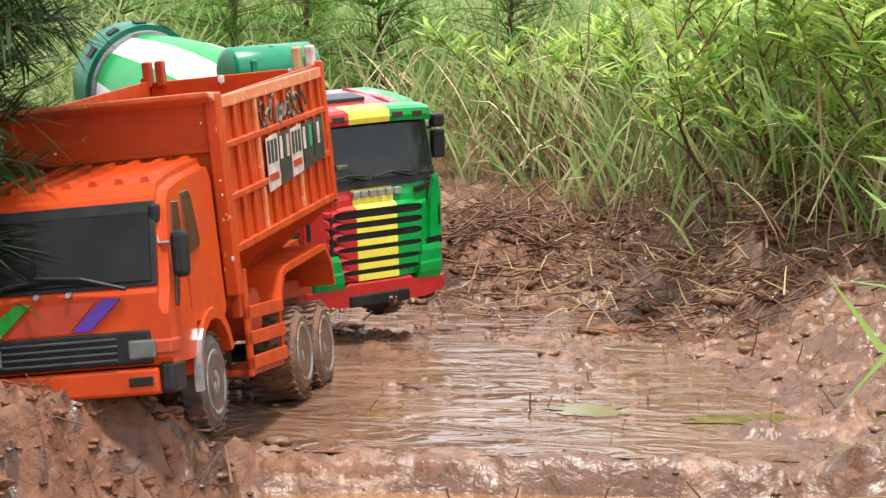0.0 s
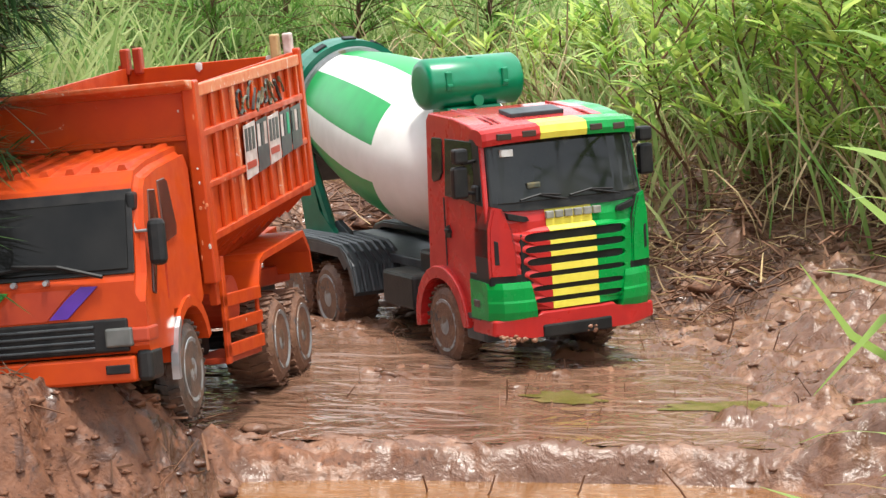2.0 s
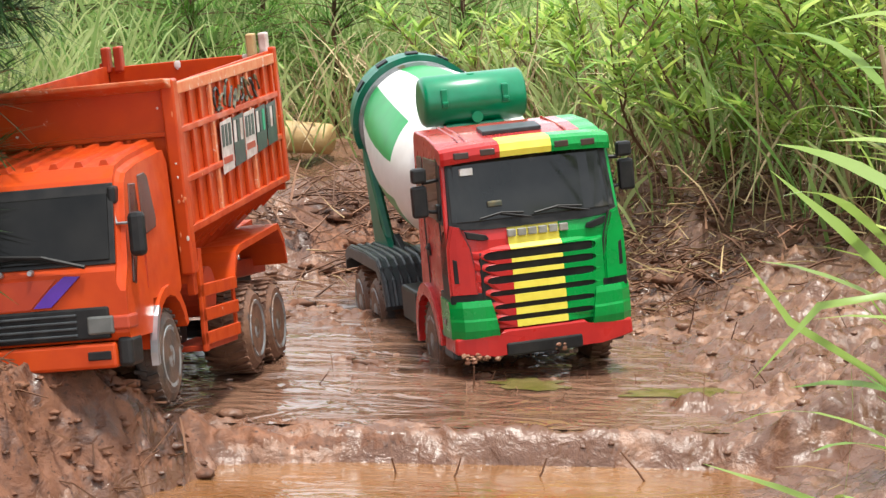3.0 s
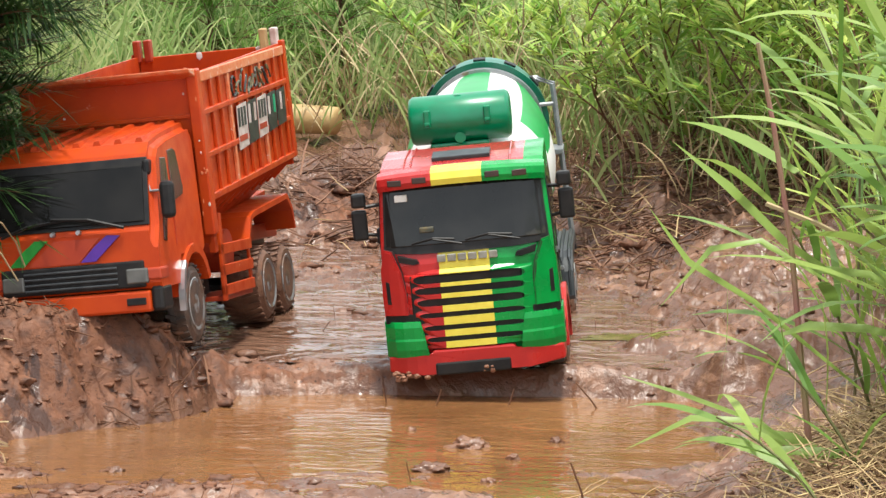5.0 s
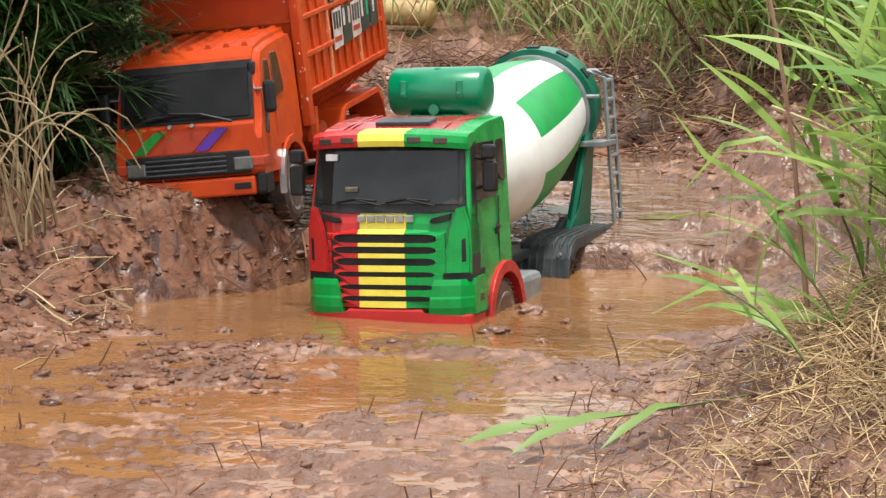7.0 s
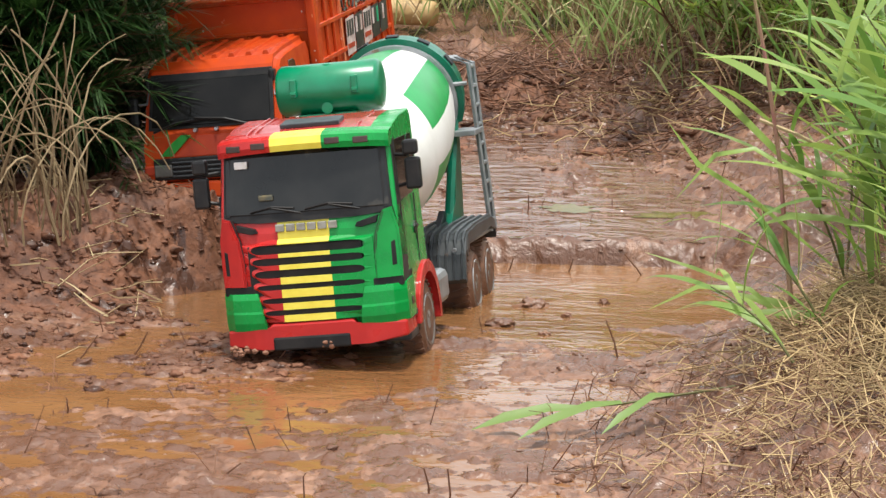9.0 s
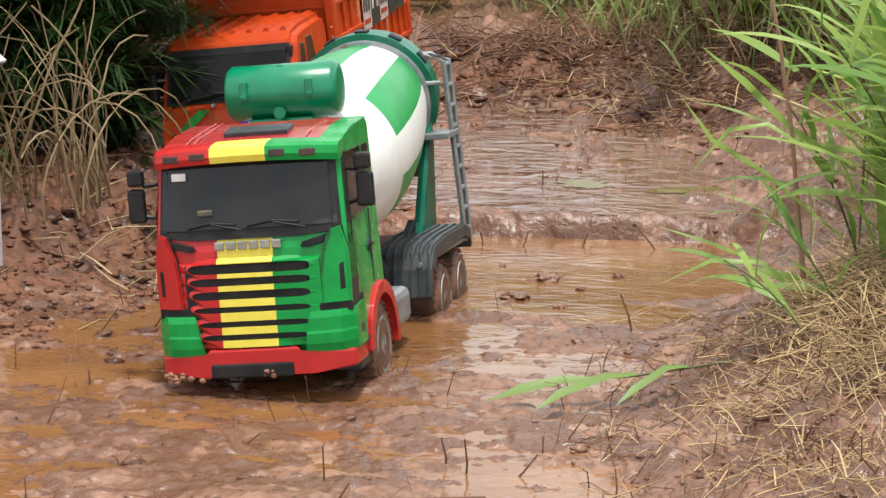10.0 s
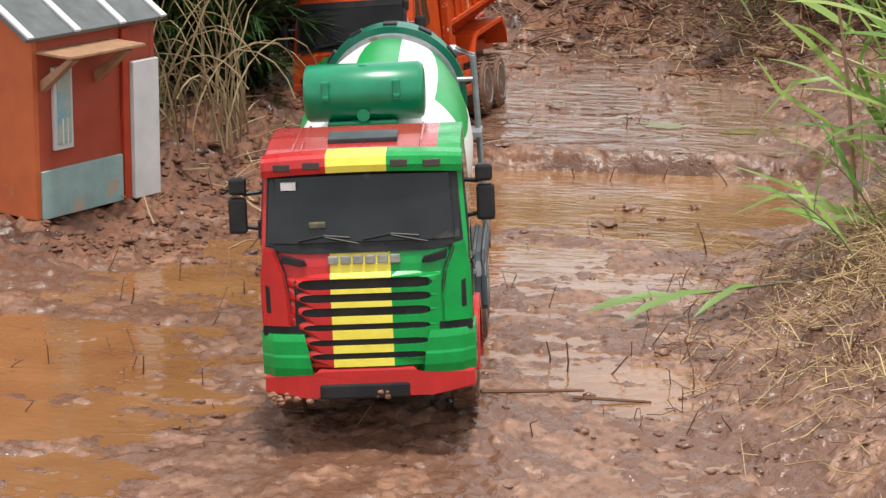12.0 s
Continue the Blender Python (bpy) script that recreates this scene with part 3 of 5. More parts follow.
    for k in range(7):
        low, high = [], []
        if k < 6:
            g1, g0, xa, xb = gaps[k]
            h = g1 - g0
            low = [(xa + d, g1 - h * q) for d, q in flare] + [(xb - d, g1 - h * q) for d, q in flare[::-1]]
            zl = (g1 + g0) / 2
            low = [(-0.0765, zl)] + low + [(0.0705, zl)]
        else:
            low = [(-0.0765, 0.0705), (0.0705, 0.0705)]
        if k > 0:
            g1, g0, xa, xb = gaps[k - 1]
            h = g1 - g0
            zl = (g1 + g0) / 2
            high = [(-0.0765, zl)] + [(xa + d, g0 + h * q) for d, q in flare] + [(xb - d, g0 + h * q) for d, q in flare[::-1]] + [(0.0705, zl)]
        else:
            high = [(-0.0765, 0.157), (-0.03, 0.1585), (0.03, 0.1585), (0.0705, 0.157)]
        b = bmesh.new()
        prism(low + high[::-1], -0.0085, 0.003, axis="y", bm=b)
        cut_x(b, (-0.0318, 0.0245))
        if k == 0:
            bmesh.ops.bisect_plane(b, geom=b.verts[:] + b.edges[:] + b.faces[:], plane_co=(0, 0, 0.1546), plane_no=(0, 0, 1))
        for v in b.verts:
            v.co.y += 0.55 * v.co.x ** 2 + 25 * max(0, abs(v.co.x) - 0.058) ** 2 + (0.005 if v.co.z > 0.156 and v.co.y < 0 else 0)
        paint_by_side(b)
        part("slat", b, PAINTS, cab)
    # flush panels left and right of the grille, with their edges
    for s, m in ((-1, RED), (1, GREEN)):
        inner = [(0.0705, 0.108), (0.0712, 0.135), (0.0745, 0.158), (0.0835, 0.1815)]
        for grow, yf, mat, name in ((0.0014, -0.0046, DARKSEAM, "panel_gap"), (0.0, -0.0066, m, "corner_panel")):
            pr = [(s * (x - grow), z - (grow if k == 0 else 0)) for k, (x, z) in enumerate(inner)] + [(s * 0.0925, 0.184), (s * 0.0978, 0.16), (s * 0.0985, 0.13), (s * 0.098, 0.108 - grow)]
            b = prism(pr, yf, 0.03, axis="y")
            ed = [e for e in b.edges if max(v.co.y for v in e.verts) < yf + 0.001]
            bmesh.ops.bevel(b, geom=ed, offset=0.002, segments=2, affect="EDGES", clamp_overlap=True)
            bow(b)
            part(name, b, mat, cab)
        b = prism([(s * 0.0885, 0.122), (s * 0.0935, 0.1225), (s * 0.0935, 0.149), (s * 0.089, 0.147)], -0.007, 0.006, axis="y", r=0.0008)
        part("air_slot", bow(b), BLACK, cab)
        b = prism([(s * 0.053, 0.1665), (s * 0.0555, 0.171), (s * 0.0775, 0.1765), (s * 0.076, 0.169), (s * 0.06, 0.1655)], -0.0034, 0.006, axis="y", r=0.0006)
        part("vent_slot", bow(b), BLACK, cab)
        # lamp box in green at each corner of the bumper
        prof = [(0.045, 0.0625), (-0.008, 0.0625), (-0.0106, 0.071), (-0.0108, 0.081), (-0.0098, 0.0835), (-0.0098, 0.096), (-0.0078, 0.1025), (0.045, 0.104)]
        b = prism(prof, s * 0.05, s * 0.1)
        for v in b.verts:
            if abs(v.co.x) < 0.06:
                v.co.x = s * float(np.interp(v.co.z, [0.0625, 0.085, 0.104], [0.0515, 0.0545, 0.0585]))
        bow(b)
        for v in b.verts:
            v.co.y += 60 * max(0, abs(v.co.x) - 0.088) ** 2 * max(0, 1 - max(0, v.co.y) / 0.05)
        lamp = part("lamp_panel", b, GREEN, truck, "green corner lamp panel")
        part("lamp_gap", bow(box(min(s * 0.06, s * 0.098), max(s * 0.06, s * 0.098), -0.0048, 0.05, 0.1, 0.1105, 0.001)), BLACK, lamp)
        part("side_marker", box(s * 0.0995 - 0.0012, s * 0.0995 + 0.0012, 0.03, 0.044, 0.075, 0.083, 0.0006), LAMPDARK, lamp)
    # bumper
    b = prism([(-0.099, 0.046), (-0.098, 0.063), (-0.05, 0.0625), (-0.047, 0.069), (0.043, 0.069), (0.046, 0.0625), (0.098, 0.063), (0.099, 0.046), (0.06, 0.042), (-0.06, 0.042)], -0.0085, 0.048, axis="y", r=0.0025)
    bow(b)
    bumper = part("bumper", b, RED, truck)
    part("bumper_insert", box(-0.046, 0.038, -0.0105, 0.01, 0.0405, 0.0545, 0.002), BLACK, bumper)
    part("mud_clump", clump(11, (-0.072, -0.004, 0.042), (0.021, 0.005, 0.004), 22), DIRT, bumper, "wet clay stuck under the bumper")["kind"] = "stuff"
    part("mud_clump", clump(12, (0.012, -0.0085, 0.0445), (0.006, 0.003, 0.003), 8), DIRT, bumper)["kind"] = "stuff"
    # badge: plain grey blocks
    for k in range(6):
        b = box(-0.033 + 0.0115 * k, -0.0235 + 0.0115 * k, -0.0045, 0.0, 0.1665, 0.1745, 0.001)
        part("badge_block", b, LETTER, cab)
    # wipers
    for x0, x1 in ((-0.06, -0.012), (0.0, 0.052)):
        b = tube([(x0, 0.0015, 0.1885), ((x0 + x1) / 2, 0.0005, 0.193), (x1, 0.001, 0.1905)], 0.0013)
        tube([((x0 + x1) / 2, 0.0, 0.192), (x1 + 0.008, -0.001, 0.185)], 0.001, bm=b)
        part("wiper", b, BLACK, cab)
    part("tag", box(-0.075, -0.061, 0.011, 0.0165, 0.235, 0.2425, 0.0005, m=None), PALE, glass)
    part("tag", box(-0.05, -0.034, 0.0025, 0.006, 0.1995, 0.206, 0.0015), STICKGOLD, glass, "yellowish scrap behind the windscreen")
    # roof hatch and ribs
    part("roof_hatch", box(-0.034, 0.032, 0.0635, 0.092, 0.2705, 0.2755, 0.001, m=Matrix.Translation((0, 0.0635, 0.276)) @ Matrix.Rotation(radians(8), 4, "X") @ Matrix.Translation((0, -0.0635, -0.276))), CHASSIS, cab)
    for x in (-0.066, -0.058, 0.055):
        part("roof_rib", tube([(x, 0.032, 0.2655), (x * 0.99, 0.06, 0.2715), (x * 0.98, 0.145, 0.2785)], 0.0013), ROOFRED, cab)
    # mirrors
    for s, back, rise in ((-1, 0.006, 0.0), (1, 0.013, 0.004)):
        lift = Matrix.Translation((0.0 if s < 0 else -0.004, back, rise))
        mir = part("mirror", box(s * 0.118 - 0.0085, s * 0.118 + 0.0085, 0.016, 0.027, 0.194, 0.228, 0.003), BLACK, truck, "black wing mirror")
        part("small_mirror", box(s * 0.117 - 0.008, s * 0.117 + 0.008, 0.014, 0.027, 0.231, 0.247, 0.003), BLACK, mir)
        b = tube([(s * 0.094, 0.03, 0.2315), (s * 0.112, 0.025, 0.2305)], 0.0022)
        part("mirror_arm", b, BLACK, mir)
        part("mirror_arm", tube([(s * 0.096, 0.026, 0.197), (s * 0.11, 0.024, 0.2)], 0.0022), BLACK, mir)
        mir.matrix_basis = lift
        part("mirror_base", box(s * 0.096 - 0.004, s * 0.096 + 0.004, 0.02, 0.032, 0.188, 0.206, 0.002), BLACK, mir)
    # frame, tanks, guards
    for s in (-1, 1):
        part("frame_rail", box(s * 0.035 - 0.006, s * 0.035 + 0.006, 0.05, 0.6, 0.06, 0.085, 0.001), CHASSIS, truck)
    for y in (0.125, 0.445, 0.545):
        part("axle", tube([(-0.09, y, 0.043), (0.09, y, 0.043)], 0.006), CHASSIS, truck)
    part("deck", box(-0.05, 0.05, 0.16, 0.59, 0.085, 0.097, 0.002), CHASSIS, truck)
    part("fuel_tank", box(0.058, 0.098, 0.2, 0.27, 0.045, 0.083, 0.008), GREY, truck, "grey fuel tank")
    part("tool_box", box(-0.096, -0.058, 0.205, 0.29, 0.05, 0.09, 0.004), BLACK, truck)
    part("valve_block", box(-0.07, 0.07, 0.17, 0.24, 0.085, 0.115, 0.004), BLACK, truck)
    for s in (-1, 1):
        outer = [(0.35, 0.055), (0.361, 0.085), (0.373, 0.1), (0.39, 0.1075), (0.46, 0.1095), (0.57, 0.107), (0.6, 0.1), (0.608, 0.08)]
        inner = [(y + (0.006 if k < 4 else -0.005 if k > 5 else 0), z - 0.005) for k, (y, z) in enumerate(outer)][::-1]
        guard = part("mudguard", prism(outer + inner, s * 0.036, s * 0.104, r=0.0008), CHASSIS, truck, "dark ribbed mudguard")
        for x in np.linspace(0.041, 0.1, 7):
            pts = [(s * x, y - (0.0006 if k < 4 else 0), z + 0.0006) for k, (y, z) in enumerate(outer)]
            part("guard_rib", tube(pts, 0.0026, 6), CHASSIS, guard)
        part("guard_skirt", prism([(0.366, 0.088), (0.39, 0.106), (0.57, 0.106), (0.602, 0.094), (0.6, 0.086), (0.568, 0.094), (0.395, 0.094), (0.378, 0.08)], s * 0.1, s * 0.1045), CHASSIS, guard)
    # wheels
    wheels = []
    for s in (-1, 1):
        wheels.append(wheel("front_wheel", truck, s * 0.085, 0.125, 0.044, 0.044, 0.026, TYRE, RIM, s))
        for y in (0.445, 0.545):
            wheels.append(wheel("rear_wheel", truck, s * 0.074, y, 0.038, 0.044, 0.052, TYRE, RIM, s))
    # drum on its stands
    tiltm = Matrix.Translation((0, 0.19, 0.192)) @ Matrix.Rotation(radians(10.5), 4, "X")
    pts = [(-0.012, 0.03), (0.0, 0.048), (0.012, 0.06), (0.05, 0.076), (0.1, 0.0895), (0.15, 0.0945), (0.2, 0.0945), (0.25, 0.091), (0.31, 0.0835), (0.37, 0.073), (0.395, 0.068)]
    fine = []
    for (a0, r0), (a1, r1) in zip(pts, pts[1:]):
        for k in range(2):
            fine.append((a0 + (a1 - a0) * k / 2, r0 + (r1 - r0) * k / 2))
    b = lathe(fine + [pts[-1]], 64)
    for f in b.faces:
        c = f.calc_center_median()
        ang = (math.degrees(math.atan2(c.z, c.x)) + DRUM_TURN) % 60
        f.material_index = 1 if (ang < 31 and 0.125 < c.y < 0.367) else 0
    drum = part("drum", b, [WHITE, DRUMGREEN], truck, "white mixer drum with green patches", smooth=True)
    drum.matrix_basis = tiltm
    part("drum_gear", lathe([(-0.002, 0.058), (-0.002, 0.066), (0.008, 0.066), (0.008, 0.058)], 48), GREY, drum)
    part("drum_band", lathe([(0.368, 0.07), (0.369, 0.0775), (0.377, 0.0775), (0.378, 0.07)], 64), GREY, drum)
    # rear collar (half hood) with slots
    b = bmesh.new()
    t = lathe([(0.376, 0.072), (0.377, 0.085), (0.4, 0.083), (0.425, 0.079), (0.426, 0.068)], 64)
    bmesh.ops.bisect_plane(t, geom=t.verts[:] + t.edges[:] + t.faces[:], plane_co=(0, 0, -0.03), plane_no=(0, 0, 1), clear_inner=True)
    join(b, t)
    hood = part("collar", b, COLLAR, truck, "dark green rear collar of the drum", smooth=False)
    hood.matrix_basis = tiltm
    for a in (35, 62, 90, 118, 145):
        part("collar_slot", box(-0.008, 0.008, 0.386, 0.398, 0.0815, 0.0865, 0.001, m=Matrix.Rotation(radians(90 - a), 4, "Y")), BLACK, hood)
    # stands
    for s in (-1, 1):
        b = prism([(0.46, 0.095), (0.575, 0.095), (0.605, 0.215), (0.59, 0.265), (0.568, 0.215), (0.53, 0.135)], s * 0.06, s * 0.068, r=0.001)
        part("rear_stand", b, COLLAR, truck)
        b = tube([(s * 0.06, 0.5, 0.1), (s * 0.07, 0.575, 0.25)], 0.006)
        part("stand_brace", b, COLLAR, truck)
        b = prism([(0.42, 0.095), (0.58, 0.095), (0.58, 0.108), (0.5, 0.125)], s * 0.05, s * 0.058, r=0.001)
        part("side_plate", b, CHASSIS, truck)
    part("front_stand", box(-0.055, 0.055, 0.17, 0.186, 0.09, 0.19, 0.004), CHASSIS, truck)
    b = bmesh.new()
    prism([(0.59, 0.2), (0.64, 0.16), (0.645, 0.165), (0.63, 0.3), (0.6, 0.31)], -0.05, 0.05, bm=b, r=0.002)
    part("chute", b, CHASSIS, truck)
    # water tank across the top
    tank = part("water_tank", lathe([(-0.0605, 0.02), (-0.059, 0.026), (-0.055, 0.029), (0.055, 0.029), (0.059, 0.026), (0.0605, 0.02)], 40, m=Matrix.Translation((-0.0075, 0.216, 0.304)) @ Matrix.Rotation(radians(-90), 4, "Z")), PLASTIC, truck, "glossy green plastic water tank", smooth=True)
    for x in (-0.045, 0.026):
        b = box(x - 0.004, x + 0.004, 0.185, 0.19, 0.297, 0.318, 0.0015)
        box(x - 0.0035, x + 0.0035, 0.183, 0.188, 0.3, 0.304, 0.001, bm=b)
        part("tank_strap", b, PLASTIC, tank)
    part("tank_foot", box(-0.045, 0.025, 0.196, 0.236, 0.262, 0.277, 0.003), PLASTIC, tank)
    part("tank_cap", lathe([(-0.003, 0.006), (0.003, 0.006), (0.004, 0.004)], 12, m=Matrix.Translation((-0.008, 0.21, 0.3285)) @ Matrix.Rotation(radians(90), 4, "X")), PLASTIC, tank)
    part("tank_plug", lathe([(-0.003, 0.0065), (0.003, 0.005)], 14, m=Matrix.Translation((-0.008, 0.192, 0.283))), PLASTIC, tank)
    # ladder and platform on the right rear
    lad = empty("ladder")
    lad.parent = truck
    foot, head = Vector((0.1, 0.622, 0.085)), Vector((0.092, 0.612, 0.304))
    for dy in (0.0, 0.034):
        part("ladder_rail", tube([foot + Vector((0, -dy, 0)), (foot + head) / 2 + Vector((0, -dy, 0)), head + Vector((0, -dy, 0)), head + Vector((-0.02, -dy, 0.008)), head + Vector((-0.05, -dy, 0.008))], 0.0034, 6), GREY, lad)
    for k in range(9):
        p = foot.lerp(head, 0.06 + k * 0.115)
        part("rung", tube([p, p + Vector((0, -0.034, 0))], 0.0028), GREY, lad)
    part("platform", box(0.045, 0.1, 0.535, 0.6, 0.214, 0.221, 0.001), GREY, lad)
    b = tube([(0.06, 0.555, 0.22), (0.06, 0.555, 0.3)], 0.0028)
    tube([(0.06, 0.585, 0.22), (0.06, 0.585, 0.304)], 0.0028, bm=b)
    tube([(0.06, 0.555, 0.28), (0.092, 0.555, 0.28)], 0.0028, bm=b)
    part("handrail", b, GREY, lad)
    # muddy underside pieces
    part("side_bar", tube([(0.09, 0.36, 0.09), (0.1, 0.62, 0.088)], 0.003), GREY, truck)
    return truck, wheels


def lump_mesh(seed, at, size):
    b = bmesh.new()
    bmesh.ops.create_icosphere(b, subdivisions=2, radius=1)
    for v in b.verts:
        k = 1 + 0.35 * noise.noise(v.co * 2.2 + Vector((seed * 3.1, 0, 0)))
        v.co = Vector((v.co.x * size[0] * k, v.co.y * size[1] * k, v.co.z * size[2] * k)) + Vector(at)
    return b


def clump(seed, at, size, count):
    """Small lumps stuck together."""
    rnd = random.Random(seed)
    b = bmesh.new()
    for k in range(count):
        q = [a + w * rnd.uniform(-1, 1) for a, w in zip(at, size)]
        r = rnd.uniform(0.0012, 0.003)
        join(b, lump_mesh(seed * 31 + k, q, (r * 1.3, r, r * rnd.uniform(0.6, 1.1))))
    return b


DRUM_TURN = 43.0
mixer, mixer_wheels = build_mixer()


# ------------------------------------------------------------------ dump truck
def build_dump():
    truck = empty("dump_truck", pose(-0.2788, 2.0536, 0.0247, -5.6, -6.5, -6.0) @ Matrix.Scale(0.97, 4))
    tagged(truck, "parked worn orange toy dump truck with tall ribbed bed", "toy truck")
    W = 0.0915
    prof = [(-0.122, 0.06), (-0.126, 0.066), (-0.126, 0.12), (-0.122, 0.128), (-0.103, 0.193), (-0.1, 0.2), (-0.088, 0.211), (-0.05, 0.219), (0.045, 0.231), (0.05, 0.224), (0.05, 0.095), (0.045, 0.09), (-0.045, 0.09), (-0.055, 0.06)]
    b = prism(prof, -W, W)
    ed = [e for e in b.edges if abs(e.verts[0].co.x - e.verts[1].co.x) < 1e-6 and min(v.co.z for v in e.verts) > 0.1]
    bmesh.ops.bevel(b, geom=ed, offset=0.008, segments=3, affect="EDGES")
    for v in b.verts:
        if v.co.z > 0.14:
            v.co.x *= 1 - 0.05 * (v.co.z - 0.14) / 0.08
    cab = part("cab", b, ORANGE, truck)
    b = prism([(-0.084, 0.126), (0.084, 0.126), (0.081, 0.196), (-0.081, 0.196)], 0, 0.003, axis="y", r=0.001)
    for v in b.verts:
        v.co.y += -0.1245 + (v.co.z - 0.127) / 0.065 * 0.0195
    part("window_seal", b, BLACK, cab)
    b = prism([(-0.079, 0.13), (0.079, 0.13), (0.0765, 0.187), (-0.0765, 0.187)], 0, 0.003, axis="y", r=0.001)
    for v in b.verts:
        v.co.y += -0.1262 + (v.co.z - 0.127) / 0.065 * 0.0195
    part("windscreen", b, DUMPGLASS, cab, "dark windscreen")
    for s in (-1, 1):
        b = prism([(-0.1, 0.108), (-0.092, 0.106), (-0.086, 0.13), (-0.062, 0.146), (-0.062, 0.194), (-0.082, 0.194)], s * 0.085, s * 0.0922, r=0.0008)
        for v in b.verts:
            v.co.x *= 1 - 0.05 * max(0, v.co.z - 0.14) / 0.08
        part("side_window", b, SIDEGLASS, cab, "dark brown quarter window")
        b = prism([(-0.052, 0.147), (-0.016, 0.153), (-0.012, 0.16), (-0.022, 0.2), (-0.03, 0.203), (-0.052, 0.201)], s * 0.085, s * 0.0922, r=0.0008)
        for v in b.verts:
            v.co.x *= 1 - 0.05 * max(0, v.co.z - 0.14) / 0.08
        part("side_window", b, SIDEGLASS, cab)
        part("door_seam", box(s * W - 0.001, s * W + 0.0006, -0.0575, -0.0568, 0.1, 0.146), ORANGEDARK, cab)
        # front wheel arch, orange with silver tape on its nose
        outer = [(math.cos(a) * 0.062, 0.044 + math.sin(a) * 0.062) for a in np.linspace(3.05, 0.35, 10)]
        inner = [(math.cos(a) * 0.052, 0.044 + math.sin(a) * 0.052) for a in np.linspace(0.35, 3.05, 10)]
        part("wheel_arch", prism(outer + inner, s * 0.05, s * 0.102), ORANGE, truck)
        outer = [(math.cos(a) * 0.0635, 0.044 + math.sin(a) * 0.0635) for a in np.linspace(3.3, 2.35, 6)]
        inner = [(math.cos(a) * 0.057, 0.044 + math.sin(a) * 0.057) for a in np.linspace(2.35, 3.3, 6)]
        part("silver_edge", prism(outer + inner, s * 0.0965, s * 0.1035), SILVER, truck, "silver tape on the arch")
        m = part("mirror", box(s * 0.109 - 0.008, s * 0.109 + 0.008, -0.119, -0.107, 0.139, 0.18, 0.005), BLACK, truck, "black wing mirror")
        b = tube([(s * 0.086, -0.108, 0.19), (s * 0.09, -0.112, 0.17), (s * 0.107, -0.113, 0.17)], 0.0018)
        part("mirror_arm", b, GREY, m)
        part("upper_mirror", box(s * 0.087 - 0.004, s * 0.087 + 0.004, -0.114, -0.098, 0.188, 0.205, 0.003), BLACK, truck)
        part("corner_lamp", box(s * 0.082 - 0.011, s * 0.082 + 0.011, -0.128, -0.1, 0.069, 0.0815, 0.002), ORANGEDARK, cab)
    # roof ribs
    b = bmesh.new()
    for k in range(7):
        x = -0.069 + 0.023 * k
        prism([(x - 0.005, 0.2105), (x + 0.005, 0.2105), (x + 0.0025, 0.2165), (x - 0.0025, 0.2165)], -0.085, 0.045, axis="y", bm=b)
    for v in b.verts:
        v.co.z += (v.co.y + 0.085) / 0.13 * 0.0175
    part("roof_rib", b, ORANGE, cab)
    cab.matrix_basis = Matrix.Translation((0.003, 0, 0.002)) @ Matrix.Scale(1.05, 4)
    # front: grille, lamps, stripes, bumper
    g = part("grille", box(-0.08, 0.075, -0.1285, -0.12, 0.062, 0.09, 0.002), BLACK, cab)
    b = bmesh.new()
    for k in range(4):
        box(-0.055, 0.046, -0.1305, -0.126, 0.0655 + 0.0058 * k, 0.0678 + 0.0058 * k, 0.0008, bm=b)
    part("grille_bar", b, CHASSIS, g)
    for s in (-1, 1):
        part("headlight", box(s * 0.067 - 0.012, s * 0.067 + 0.012, -0.1305, -0.122, 0.066, 0.082, 0.002), HEADLAMP, g, "square dull grey headlight")
    bump = part("bumper", box(-0.094, 0.086, -0.135, -0.118, 0.04, 0.0635, 0.003), ORANGE, truck)
    for x in (-0.04, 0.07):
        part("bumper_hole", box(x - 0.011, x + 0.011, -0.1362, -0.13, 0.048, 0.056, 0.001), BLACK, bump)
    part("bumper_end", box(0.086, 0.1, -0.132, -0.095, 0.04, 0.068, 0.004), BLACK, truck)
    for x, m in ((-0.048, STRIPEGREEN), (0.03, PURPLE)):
        b = prism([(x - 0.022, 0.0925), (x - 0.006, 0.0925), (x + 0.008, 0.105), (x + 0.022, 0.1175), (x + 0.008, 0.1185), (x - 0.006, 0.108)], -0.1285, -0.125, axis="y")
        part("painted_stripe", b, m, cab)
    b = prism([(-0.05, 0.0915), (0.005, 0.0915), (0.03, 0.1165), (-0.02, 0.1165)], -0.1272, -0.125, axis="y")
    part("painted_patch", b, ORANGEDARK, cab)
    b = tube([(-0.02, -0.129, 0.139), (0.02, -0.13, 0.136), (0.058, -0.13, 0.125)], 0.0019)
    tube([(-0.075, -0.13, 0.124), (-0.045, -0.13, 0.134), (0.0, -0.128, 0.138)], 0.0016, bm=b)
    part("wiper", b, BLACK, cab)
    for x in (-0.02, 0.008):
        part("bonnet_bolt", lathe([(-0.0035, 0.0022), (0.002, 0.003)], 10, m=Matrix.Translation((x, -0.1275, 0.1235))), SILVER, cab)
    # frame and running gear
    for s in (-1, 1):
        part("frame_rail", box(s * 0.035 - 0.006, s * 0.035 + 0.006, -0.1, 0.56, 0.06, 0.088, 0.001), CHASSIS, truck)
    part("sub_frame", box(-0.06, 0.06, 0.06, 0.56, 0.088, 0.108, 0.002), ORANGEDARK, truck)
    part("gearbox", box(-0.06, 0.06, -0.06, 0.2, 0.035, 0.085, 0.006), BLACK, truck)
